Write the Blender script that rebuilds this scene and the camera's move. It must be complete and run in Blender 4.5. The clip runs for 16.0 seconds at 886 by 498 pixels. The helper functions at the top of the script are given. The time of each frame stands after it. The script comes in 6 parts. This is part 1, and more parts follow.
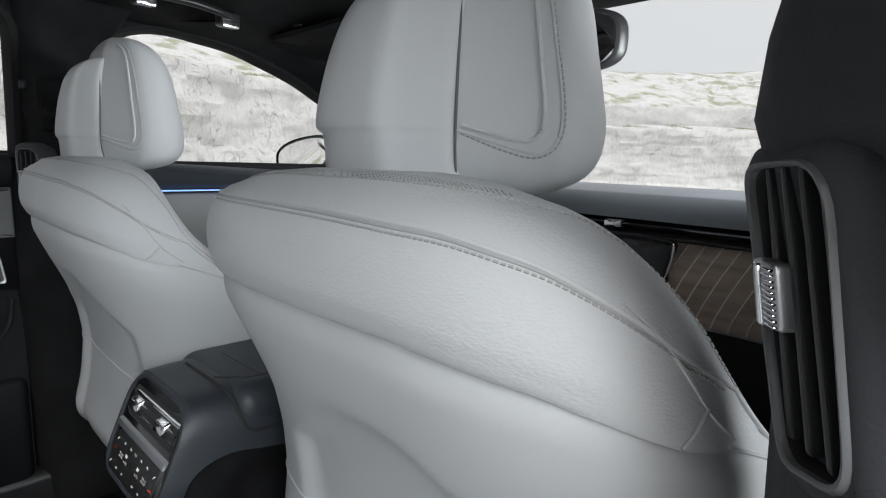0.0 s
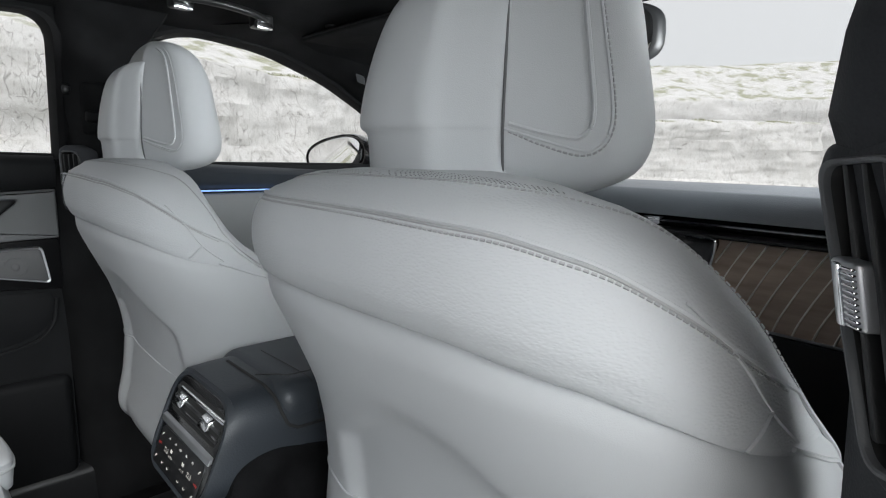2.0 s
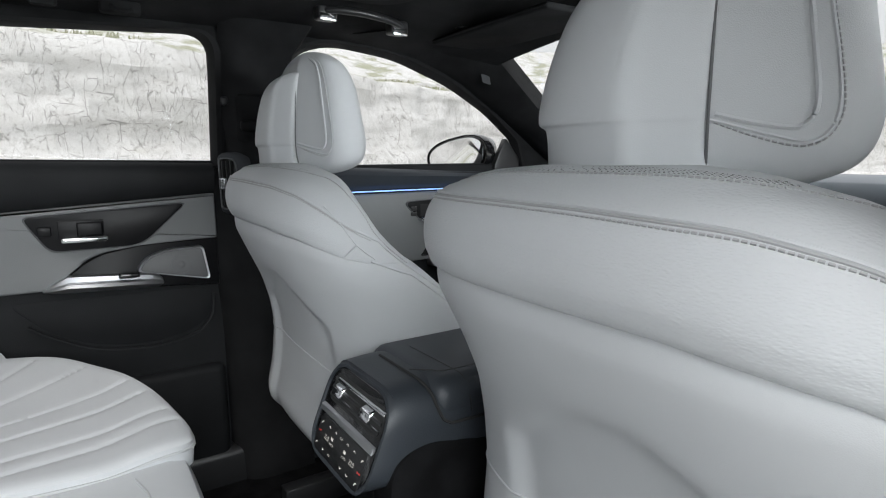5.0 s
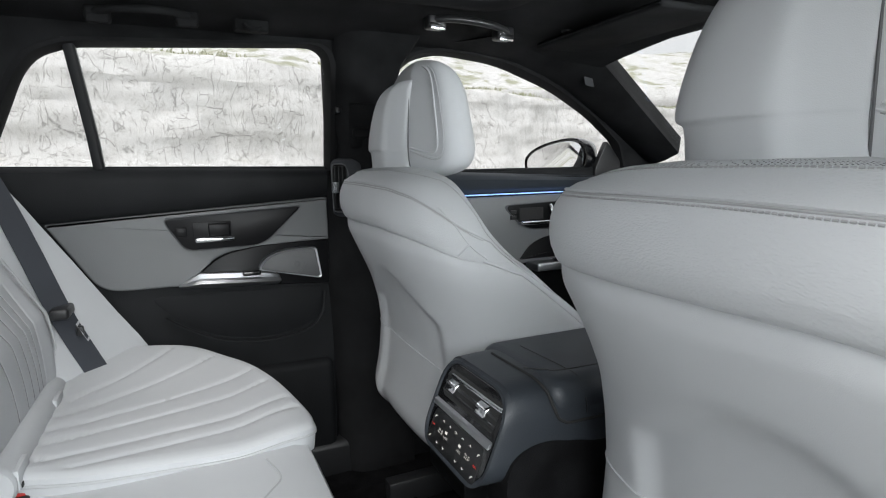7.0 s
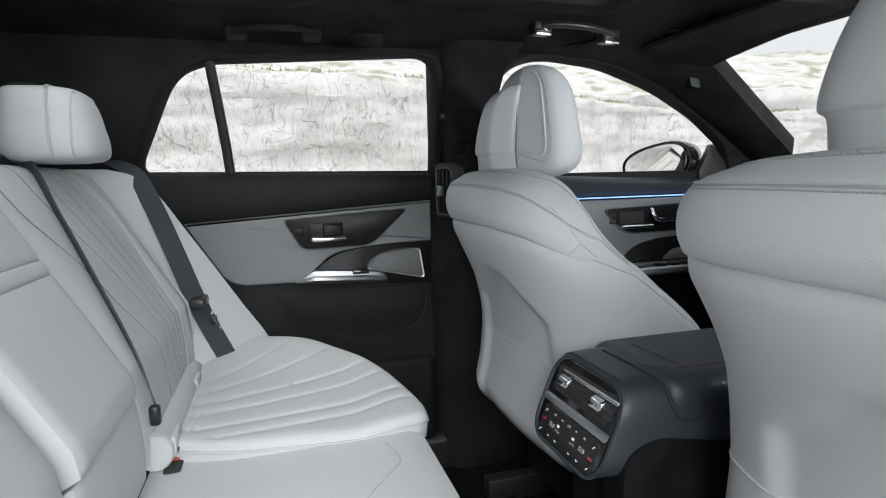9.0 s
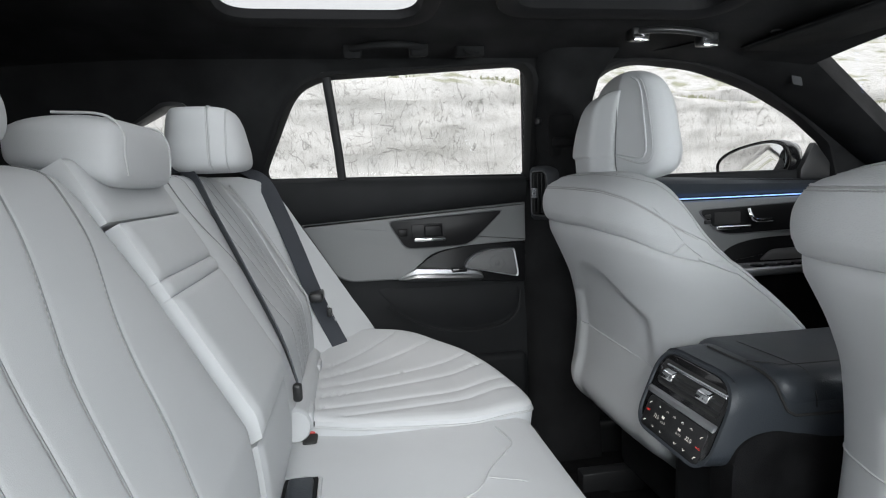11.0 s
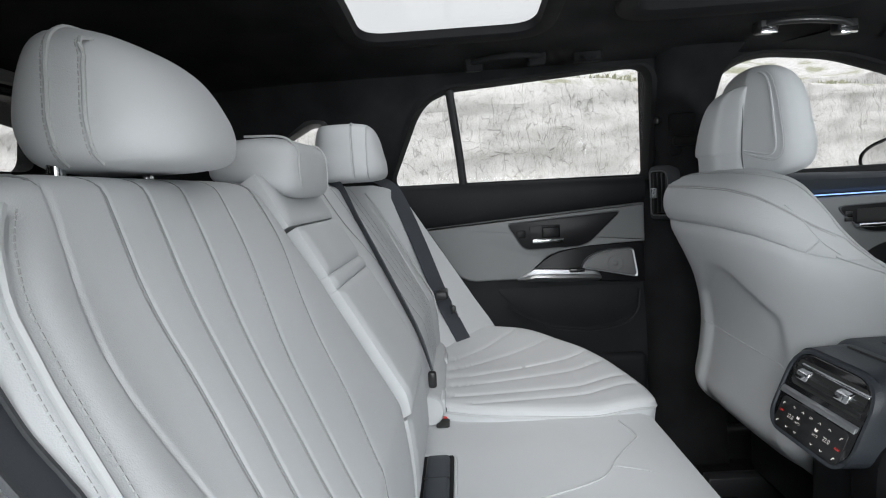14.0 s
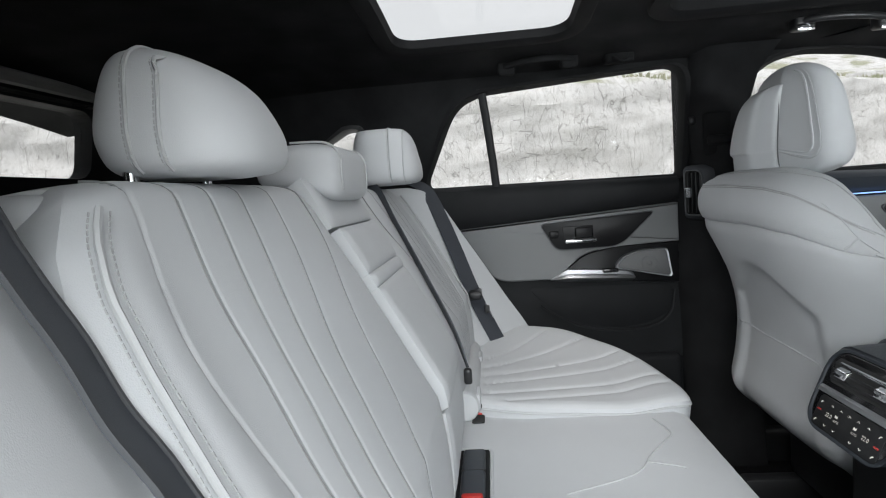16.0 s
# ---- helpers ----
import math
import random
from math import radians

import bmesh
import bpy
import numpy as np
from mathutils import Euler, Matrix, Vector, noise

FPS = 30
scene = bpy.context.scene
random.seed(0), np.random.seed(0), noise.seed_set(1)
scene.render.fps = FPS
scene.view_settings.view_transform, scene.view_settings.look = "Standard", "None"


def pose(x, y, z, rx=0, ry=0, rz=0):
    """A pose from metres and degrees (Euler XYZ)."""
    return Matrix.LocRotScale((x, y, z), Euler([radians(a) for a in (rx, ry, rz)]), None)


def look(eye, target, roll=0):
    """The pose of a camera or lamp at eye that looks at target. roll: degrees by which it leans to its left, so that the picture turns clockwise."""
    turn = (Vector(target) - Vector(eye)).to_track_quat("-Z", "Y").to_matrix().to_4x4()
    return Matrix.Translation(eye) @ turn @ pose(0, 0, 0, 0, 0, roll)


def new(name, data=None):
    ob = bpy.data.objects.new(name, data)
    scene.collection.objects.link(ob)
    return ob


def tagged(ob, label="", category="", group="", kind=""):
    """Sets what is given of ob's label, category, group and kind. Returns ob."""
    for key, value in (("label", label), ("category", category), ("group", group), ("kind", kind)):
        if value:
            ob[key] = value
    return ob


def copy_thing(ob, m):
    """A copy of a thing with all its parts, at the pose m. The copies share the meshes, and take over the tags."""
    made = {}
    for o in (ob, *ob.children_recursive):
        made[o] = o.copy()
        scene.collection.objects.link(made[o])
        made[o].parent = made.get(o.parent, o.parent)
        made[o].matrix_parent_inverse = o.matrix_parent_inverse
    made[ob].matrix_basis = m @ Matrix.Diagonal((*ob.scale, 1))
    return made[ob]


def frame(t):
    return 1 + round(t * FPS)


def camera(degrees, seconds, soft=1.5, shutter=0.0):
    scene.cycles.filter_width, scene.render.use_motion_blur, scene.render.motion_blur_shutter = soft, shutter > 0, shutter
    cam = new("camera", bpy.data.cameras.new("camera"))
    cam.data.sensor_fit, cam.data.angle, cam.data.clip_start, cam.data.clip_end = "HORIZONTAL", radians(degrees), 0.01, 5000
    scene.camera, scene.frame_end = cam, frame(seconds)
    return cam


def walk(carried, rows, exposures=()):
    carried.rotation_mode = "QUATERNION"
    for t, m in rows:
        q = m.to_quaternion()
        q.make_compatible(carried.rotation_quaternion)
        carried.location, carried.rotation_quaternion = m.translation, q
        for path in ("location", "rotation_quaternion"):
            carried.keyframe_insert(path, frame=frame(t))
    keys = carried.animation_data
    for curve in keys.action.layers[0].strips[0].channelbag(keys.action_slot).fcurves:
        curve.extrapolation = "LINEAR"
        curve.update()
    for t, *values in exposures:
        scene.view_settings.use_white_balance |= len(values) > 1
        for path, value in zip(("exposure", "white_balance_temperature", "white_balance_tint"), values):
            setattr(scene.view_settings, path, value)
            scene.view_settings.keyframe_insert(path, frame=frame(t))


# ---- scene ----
# ---------------------------------------------------------------- camera
cam = camera(76.15, 16.0, 1.1)
PATH = [
    (0.0, pose(0.7515, -0.2275, 0.8617, 81.273, -1.624, 44.816)),
    (0.5, pose(0.7506, -0.2285, 0.8620, 81.231, -1.543, 44.955)),
    (1.0, pose(0.7483, -0.2305, 0.8621, 81.172, -1.431, 45.418)),
    (1.5, pose(0.7438, -0.2346, 0.8622, 81.083, -1.248, 46.071)),
    (2.0, pose(0.7379, -0.2406, 0.8624, 80.965, -0.996, 47.131)),
    (2.5, pose(0.7295, -0.2481, 0.8627, 80.854, -0.726, 48.232)),
    (3.0, pose(0.7202, -0.2571, 0.8635, 80.744, -0.462, 49.689)),
    (3.5, pose(0.7117, -0.2671, 0.8638, 80.674, -0.177, 51.032)),
    (4.0, pose(0.7027, -0.2765, 0.8627, 80.720, 0.068, 52.920)),
    (6.5, pose(0.6855, -0.3321, 0.8554, 81.466, 0.955, 63.237)),
    (7.0, pose(0.6843, -0.3450, 0.8526, 81.740, 1.091, 65.420)),
    (7.5, pose(0.6823, -0.3590, 0.8472, 82.078, 1.157, 67.441)),
    (8.0, pose(0.6842, -0.3739, 0.8420, 82.427, 1.192, 69.652)),
    (8.5, pose(0.6897, -0.3901, 0.8390, 82.707, 1.303, 71.542)),
    (9.0, pose(0.6995, -0.4076, 0.8384, 82.888, 1.473, 73.538)),
    (11.5, pose(0.7712, -0.5012, 0.8473, 83.340, 2.328, 82.613)),
    (12.0, pose(0.7827, -0.5104, 0.8482, 83.470, 2.544, 84.515)),
    (12.5, pose(0.7946, -0.5153, 0.8488, 83.613, 2.821, 86.345)),
    (13.0, pose(0.8056, -0.5189, 0.8487, 83.792, 3.137, 88.197)),
    (13.5, pose(0.8154, -0.5216, 0.8483, 83.993, 3.438, 89.860)),
    (14.0, pose(0.8255, -0.5244, 0.8480, 84.174, 3.726, 91.494)),
    (14.5, pose(0.8344, -0.5267, 0.8479, 84.320, 3.962, 92.737)),
    (15.0, pose(0.8423, -0.5285, 0.8480, 84.430, 4.127, 93.718)),
    (15.5, pose(0.8493, -0.5295, 0.8479, 84.522, 4.232, 94.283)),
    (16.0, pose(0.8549, -0.5297, 0.8477, 84.610, 4.288, 94.638)),
]
walk(cam, PATH, [(0.0, 0.52, 6460, 10.4), (3.0, 0.60, 6460, 10.4), (7.0, 0.70, 6460, 10.4), (9.0, 0.76, 6460, 10.4), (12.0, 0.68, 6460, 10.4), (16.0, 0.60, 6460, 10.4)])

# ---------------------------------------------------------------- light
world = bpy.data.worlds.new("sky")
scene.world = world
world.use_nodes = True
wn = world.node_tree.nodes
sky = wn.new("ShaderNodeTexSky")
sky.sky_type = "NISHITA"
sky.sun_disc = False
sky.sun_elevation, sky.sun_rotation = radians(56), radians(56)
sky.air_density, sky.dust_density, sky.ozone_density = 1.0, 6.0, 1.0
hsv = wn.new("ShaderNodeHueSaturation")
hsv.inputs["Saturation"].default_value = 0.18
world.node_tree.links.new(sky.outputs[0], hsv.inputs["Color"])
cloud = wn.new("ShaderNodeMix")
cloud.data_type = "RGBA"
cloud.inputs["Factor"].default_value = 0.82
cloud.inputs["B"].default_value = (6.35, 6.45, 6.55, 1)
world.node_tree.links.new(hsv.outputs[0], cloud.inputs["A"])
world.node_tree.links.new(cloud.outputs["Result"], wn["Background"].inputs["Color"])
wn["Background"].inputs["Strength"].default_value = 0.10

sun_data = bpy.data.lights.new("sun", "SUN")
sun_data.energy, sun_data.angle, sun_data.color = 1.3, radians(40), (1.0, 0.97, 0.93)
sun_lamp = new("sun", sun_data)
sun_lamp.matrix_world = look((4.5, -2.5, 8.0), (0, 0, 0))


# daylight of the open doorway behind the camera and of the right front window
for at, to, size, size_y, watts in (((2.5, -0.25, 1.55), (0.3, -0.1, 0.75), 2.2, 1.8, 63.0), ((0.95, 0.60, 0.98), (-0.05, 0.60, 0.93), 0.65, 0.26, 21.0)):
    ld = bpy.data.lights.new("opening_daylight", "AREA")
    ld.shape, ld.size, ld.size_y, ld.energy, ld.color = "RECTANGLE", size, size_y, watts, (0.930, 0.985, 1.0)
    lo = new("opening_daylight", ld)
    lo.matrix_world = look(at, to)


# ---------------------------------------------------------------- helpers
ORG = {}


def thing(name, at, label, category, group="", kind=""):
    ob = new(name)
    ob.empty_display_size = 0.05
    ob.location = at
    ORG[ob] = Vector(at)
    return tagged(ob, label, category, group, kind)


def part(name, bm, mat, parent=None, label="", smooth=True):
    """Links a bmesh in place as one mesh, as a part of parent or alone."""
    org = ORG[parent] if parent else Vector((0, 0, 0))
    bmesh.ops.recalc_face_normals(bm, faces=bm.faces)
    bm.transform(Matrix.Translation(-org))
    me = bpy.data.meshes.new(name)
    bm.to_mesh(me)
    bm.free()
    me.materials.append(mat)
    if smooth:
        me.shade_smooth()
        me.set_sharp_from_angle(angle=radians(38))
    ob = new(name, me)
    ob.parent = parent
    ORG[ob] = org
    if label:
        ob["label"] = label
    return ob


def structure(name, bm, mat, label, category, smooth=True):
    return tagged(part(name, bm, mat, None, "", smooth), label, category, kind="structure")


def loft(loops, caps=True, closed=True):
    """A skin over rows of points of equal number."""
    bm = bmesh.new()
    rows = [[bm.verts.new(p) for p in lp] for lp in loops]
    n = len(rows[0])
    for a, b in zip(rows, rows[1:]):
        for i in range(n if closed else n - 1):
            j = (i + 1) % n
            bm.faces.new((a[i], a[j], b[j], b[i]))
    if caps and closed:
        bm.faces.new(rows[0])
        bm.faces.new(rows[-1])
    return bm


def grid(fn, nu, nv):
    return loft([[fn(i / nu, j / nv) for i in range(nu + 1)] for j in range(nv + 1)], closed=False)


def thicken(bm, vec):
    """Gives an open sheet a thickness along vec."""
    res = bmesh.ops.extrude_face_region(bm, geom=list(bm.faces))
    bmesh.ops.translate(bm, vec=vec, verts=[e for e in res["geom"] if isinstance(e, bmesh.types.BMVert)])
    return bm


def tube(pts, r, n=8, flat=1.0, up=None):
    """A round or flattened bar along points."""
    pts = [Vector(p) for p in pts]
    loops = []
    ref = Vector(up) if up else Vector((0.31, 0.17, 0.93))
    for i, p in enumerate(pts):
        d = (pts[min(i + 1, len(pts) - 1)] - pts[max(i - 1, 0)]).normalized()
        a = d.cross(ref).normalized()
        b = d.cross(a).normalized()
        loops.append([p + a * r * math.cos(2 * math.pi * k / n) + b * r * flat * math.sin(2 * math.pi * k / n) for k in range(n)])
    return loft(loops)


def spline(pts, n=8):
    """A smooth line through points (Catmull-Rom)."""
    p = [Vector(q) for q in pts]
    p = [p[0] * 2 - p[1]] + p + [p[-1] * 2 - p[-2]]
    out = []
    for i in range(1, len(p) - 2):
        a, b, c, d = p[i - 1:i + 3]
        for k in range(n):
            t = k / n
            out.append(0.5 * (2 * b + (c - a) * t + (2 * a - 5 * b + 4 * c - d) * t * t + (3 * b - a - 3 * c + d) * t ** 3))
    out.append(p[-2])
    return out


def rbox(lo, hi, r, seg=3):
    """A box with rounded edges."""
    bm = bmesh.new()
    bmesh.ops.create_cube(bm, size=1.0)
    lo, hi = Vector(lo), Vector(hi)
    for v in bm.verts:
        v.co = Vector([(lo[k] + hi[k]) / 2 + v.co[k] * (hi[k] - lo[k]) for k in range(3)])
    bmesh.ops.bevel(bm, geom=list(bm.edges), offset=r, segments=seg, profile=0.5, affect="EDGES")
    return bm


def plate(poly, place, depth, bevel=0.0, seg=2):
    """A flat piece with the outline poly (2D), put in place by a function of (a, b, c) with c from 0 to depth."""
    bm = bmesh.new()
    a = [bm.verts.new((p[0], p[1], 0)) for p in poly]
    f = bm.faces.new(a)
    res = bmesh.ops.extrude_face_region(bm, geom=[f])
    top = [e for e in res["geom"] if isinstance(e, bmesh.types.BMVert)]
    for v in top:
        v.co.z = depth
    if bevel:
        tf = [e for e in res["geom"] if isinstance(e, bmesh.types.BMFace)][0]
        bmesh.ops.bevel(bm, geom=list(tf.edges), offset=bevel, segments=seg, profile=0.5, affect="EDGES")
    for v in bm.verts:
        v.co = Vector(place(*v.co))
    return bm


def rounded(poly, r, n=5):
    """Rounds the corners of a 2D outline; r is one radius or one a corner."""
    out = []
    m = len(poly)
    for i in range(m):
        p, q, s = Vector(poly[i - 1][:2]), Vector(poly[i][:2]), Vector(poly[(i + 1) % m][:2])
        rr = r[i] if isinstance(r, (list, tuple)) else r
        d0, d1 = min(rr, (p - q).length * 0.48), min(rr, (s - q).length * 0.48)
        a, b = q + (p - q).normalized() * d0, q + (s - q).normalized() * d1
        for k in range(n + 1):
            t = k / n
            out.append(tuple(a * (1 - t) ** 2 + q * 2 * t * (1 - t) + b * t * t))
    return out


def holed(outer, holes, place, vec):
    """A sheet with openings, cut through, with the thickness vec."""
    bm = bmesh.new()
    for lp in [outer] + list(holes):
        vs = [bm.verts.new((p[0], p[1], 0)) for p in lp]
        for i in range(len(vs)):
            bm.edges.new((vs[i - 1], vs[i]))
    bmesh.ops.triangle_fill(bm, use_beauty=True, edges=list(bm.edges), normal=(0, 0, 1))
    for v in bm.verts:
        v.co = Vector(place(v.co.x, v.co.y))
    return thicken(bm, vec)


def lerp_rows(rows, z):
    """Row of numbers at height z, between rows whose first number is the height."""
    zs = [r[0] for r in rows]
    d = max(0.0, min(0.014, z - zs[0], zs[-1] - z))
    at = [z - d, z - d / 2, z, z + d / 2, z + d]
    return [float(np.mean(np.interp(at, zs, [r[k] for r in rows]))) for k in range(1, len(rows[0]))]


# ---------------------------------------------------------------- materials
def material(name, color, rough=0.5, metal=0.0, grain=0.0, gscale=400.0, stain=0.06, sscale=6.0, kind="noise", spec=0.5, color2=None, coat=0.0, stretch=None):
    """A surface with broad stains in its colour and a fine relief."""
    mat = bpy.data.materials.new(name)
    mat.use_nodes = True
    nt = mat.node_tree
    nd, ln = nt.nodes, nt.links
    bs = nd["Principled BSDF"]
    bs.inputs["Roughness"].default_value, bs.inputs["Metallic"].default_value = rough, metal
    bs.inputs["Specular IOR Level"].default_value = spec
    bs.inputs["Coat Weight"].default_value = coat
    tc = nd.new("ShaderNodeTexCoord")
    no = nd.new("ShaderNodeTexNoise")
    no.inputs["Scale"].default_value, no.inputs["Detail"].default_value = sscale, 5
    ln.new(tc.outputs["Object"], no.inputs["Vector"])
    mix = nd.new("ShaderNodeMix")
    mix.data_type = "RGBA"
    c2 = color2 or tuple(c * (1 - 2 * stain) for c in color)
    mix.inputs["A"].default_value, mix.inputs["B"].default_value = (*color, 1), (*c2, 1)
    rp = nd.new("ShaderNodeMapRange")
    rp.inputs["From Min"].default_value, rp.inputs["From Max"].default_value = 0.35, 0.7
    ln.new(no.outputs["Fac"], rp.inputs["Value"])
    ln.new(rp.outputs["Result"], mix.inputs["Factor"])
    ln.new(mix.outputs["Result"], bs.inputs["Base Color"])
    rr = nd.new("ShaderNodeMapRange")
    rr.inputs["To Min"].default_value, rr.inputs["To Max"].default_value = rough * 0.85, min(1, rough * 1.15)
    ln.new(no.outputs["Fac"], rr.inputs["Value"])
    ln.new(rr.outputs["Result"], bs.inputs["Roughness"])
    if grain:
        if kind == "pebble":
            tx = nd.new("ShaderNodeTexVoronoi")
            tx.feature = "SMOOTH_F1"
        else:
            tx = nd.new("ShaderNodeTexNoise")
            tx.inputs["Detail"].default_value = 3
        tx.inputs["Scale"].default_value = gscale
        ln.new(tc.outputs["Object"], tx.inputs["Vector"])
        if stretch:
            mp = nd.new("ShaderNodeMapping")
            mp.inputs["Scale"].default_value = stretch
            ln.new(tc.outputs["Object"], mp.inputs["Vector"])
            ln.new(mp.outputs[0], tx.inputs["Vector"])
        bp = nd.new("ShaderNodeBump")
        bp.inputs["Strength"].default_value, bp.inputs["Distance"].default_value = grain, 0.001
        ln.new(tx.outputs[0], bp.inputs["Height"])
        ln.new(bp.outputs["Normal"], bs.inputs["Normal"])
    return mat


LEATHER = material("grey_leather", (0.56, 0.573, 0.588), 0.58, grain=0.42, gscale=520, stain=0.03, sscale=4, kind="pebble", spec=0.32, stretch=(0.6, 0.8, 1.35))
LEATHER_S = material("fine_grey_leather", (0.56, 0.573, 0.588), 0.58, grain=0.16, gscale=1300, stain=0.035, sscale=4, kind="pebble", spec=0.32)
LEATHER_B = material("smooth_grey_leather", (0.54, 0.553, 0.568), 0.55, grain=0.14, gscale=1300, stain=0.03, sscale=5, kind="pebble", spec=0.34)
PIPING = material("grey_piping", (0.48, 0.49, 0.50), 0.5, grain=0.15, gscale=900)
THREAD = material("grey_thread", (0.41, 0.415, 0.42), 0.7, grain=0.2, gscale=900)
# leather grey darkened to paint the shade in the bench's seams
SEAM_SHADE = material("grey_seam_shade", (0.24, 0.245, 0.25), 0.8, grain=0.2, gscale=900)
HOLE = material("dark_hole", (0.03, 0.03, 0.03), 0.9)
DARK = material("black_soft_trim", (0.012, 0.013, 0.0145), 0.65, grain=0.3, gscale=600, kind="pebble", stain=0.2, spec=0.25)
SUEDE = material("black_headlining", (0.019, 0.0194, 0.0205), 0.95, grain=0.5, gscale=900, stain=0.25, sscale=9, spec=0.12)
NAVY = material("slate_leather", (0.040, 0.047, 0.057), 0.42, grain=0.3, gscale=500, kind="pebble", stain=0.12)
# slate leather made paler, with the windscreen's light put into its colour
DASH_LIT = material("lit_slate_dash_leather", (0.16, 0.175, 0.195), 0.45, grain=0.3, gscale=700, kind="pebble", stain=0.1)
PLASTIC = material("black_plastic", (0.022, 0.0225, 0.024), 0.38, grain=0.15, gscale=800, stain=0.15)
RUBBER = material("black_rubber", (0.010, 0.010, 0.011), 0.75, grain=0.2, gscale=700, stain=0.1, spec=0.2)
GLOSS = material("gloss_black", (0.008, 0.008, 0.009), 0.16, coat=0.5, stain=0.0)
PIANO = material("satin_black_panel", (0.010, 0.010, 0.011), 0.34, stain=0.0, spec=0.18)
PILLAR = material("black_pillar_leather", (0.052, 0.055, 0.061), 0.7, grain=0.3, gscale=600, kind="pebble", stain=0.15, spec=0.2)
CHROME = material("chrome", (0.75, 0.76, 0.78), 0.14, metal=1.0, stain=0.03)
SILVER = material("brushed_silver", (0.50, 0.51, 0.53), 0.42, metal=1.0, grain=0.1, gscale=300, stain=0.05)
CARPET = material("black_carpet", (0.011, 0.011, 0.012), 0.98, grain=0.9, gscale=700, stain=0.3, sscale=20, spec=0.1)
BELT = material("black_belt", (0.046, 0.051, 0.062), 0.6, grain=0.4, gscale=1200, stain=0.1)
MESHGREY = material("speaker_mesh", (0.17, 0.172, 0.176), 0.55, metal=0.4, grain=0.7, gscale=900, stain=0.1)
DOORLEA = material("grey_door_leather", (0.19, 0.195, 0.20), 0.5, grain=0.2, gscale=420, stain=0.03, kind="pebble")
RED = material("red_button", (0.5, 0.02, 0.015), 0.4)
ROOFGREY = material("grey_tailgate_trim", (0.16, 0.16, 0.155), 0.7, grain=0.2, gscale=600)


def glow(name, color, power):
    mat = bpy.data.materials.new(name)
    mat.use_nodes = True
    bs = mat.node_tree.nodes["Principled BSDF"]
    bs.inputs["Base Color"].default_value = (*color, 1)
    bs.inputs["Emission Color"].default_value, bs.inputs["Emission Strength"].default_value = (*color, 1), power
    return mat


AMBIENT = glow("blue_light_strip", (0.30, 0.50, 1.0), 0.75)
DIGIT = glow("white_symbols", (0.75, 0.72, 0.66), 0.22)
REDLED = glow("red_symbols", (0.9, 0.05, 0.04), 0.45)


def glass_material():
    mat = bpy.data.materials.new("window_glass")
    mat.use_nodes = True
    nd, ln = mat.node_tree.nodes, mat.node_tree.links
    nd.remove(nd["Principled BSDF"])
    tr, gl, mx = (nd.new(k) for k in ("ShaderNodeBsdfTransparent", "ShaderNodeBsdfGlossy", "ShaderNodeMixShader"))
    tr.inputs["Color"].default_value = (0.95, 0.955, 0.955, 1)
    gl.inputs["Roughness"].default_value = 0.01
    mx.inputs["Fac"].default_value = 0.03
    ln.new(tr.outputs[0], mx.inputs[1])
    ln.new(gl.outputs[0], mx.inputs[2])
    ln.new(mx.outputs[0], nd["Material Output"].inputs["Surface"])
    return mat


GLASS = glass_material()
MIRROR = material("mirror_glass", (0.9, 0.9, 0.9), 0.01, metal=1.0, stain=0.0)


def wood_material():
    """Brown open-pore wood with fine grain along the panel."""
    mat = material("brown_wood", (0.46, 0.355, 0.285), 0.45, grain=0.3, gscale=200, color2=(0.33, 0.25, 0.195), sscale=14)
    nd, ln = mat.node_tree.nodes, mat.node_tree.links
    mp = nd.new("ShaderNodeMapping")
    mp.inputs["Scale"].default_value = (1, 1, 7)
    src = [n for n in nd if n.type == "TEX_COORD"][0]
    ln.new(src.outputs["Object"], mp.inputs["Vector"])
    for n in nd:
        if n.type == "TEX_NOISE":
            ln.new(mp.outputs[0], n.inputs["Vector"])
    return mat


WOOD = wood_material()
INLAY = material("pale_metal_inlay", (0.80, 0.77, 0.72), 0.35, metal=0.3, stain=0.02)


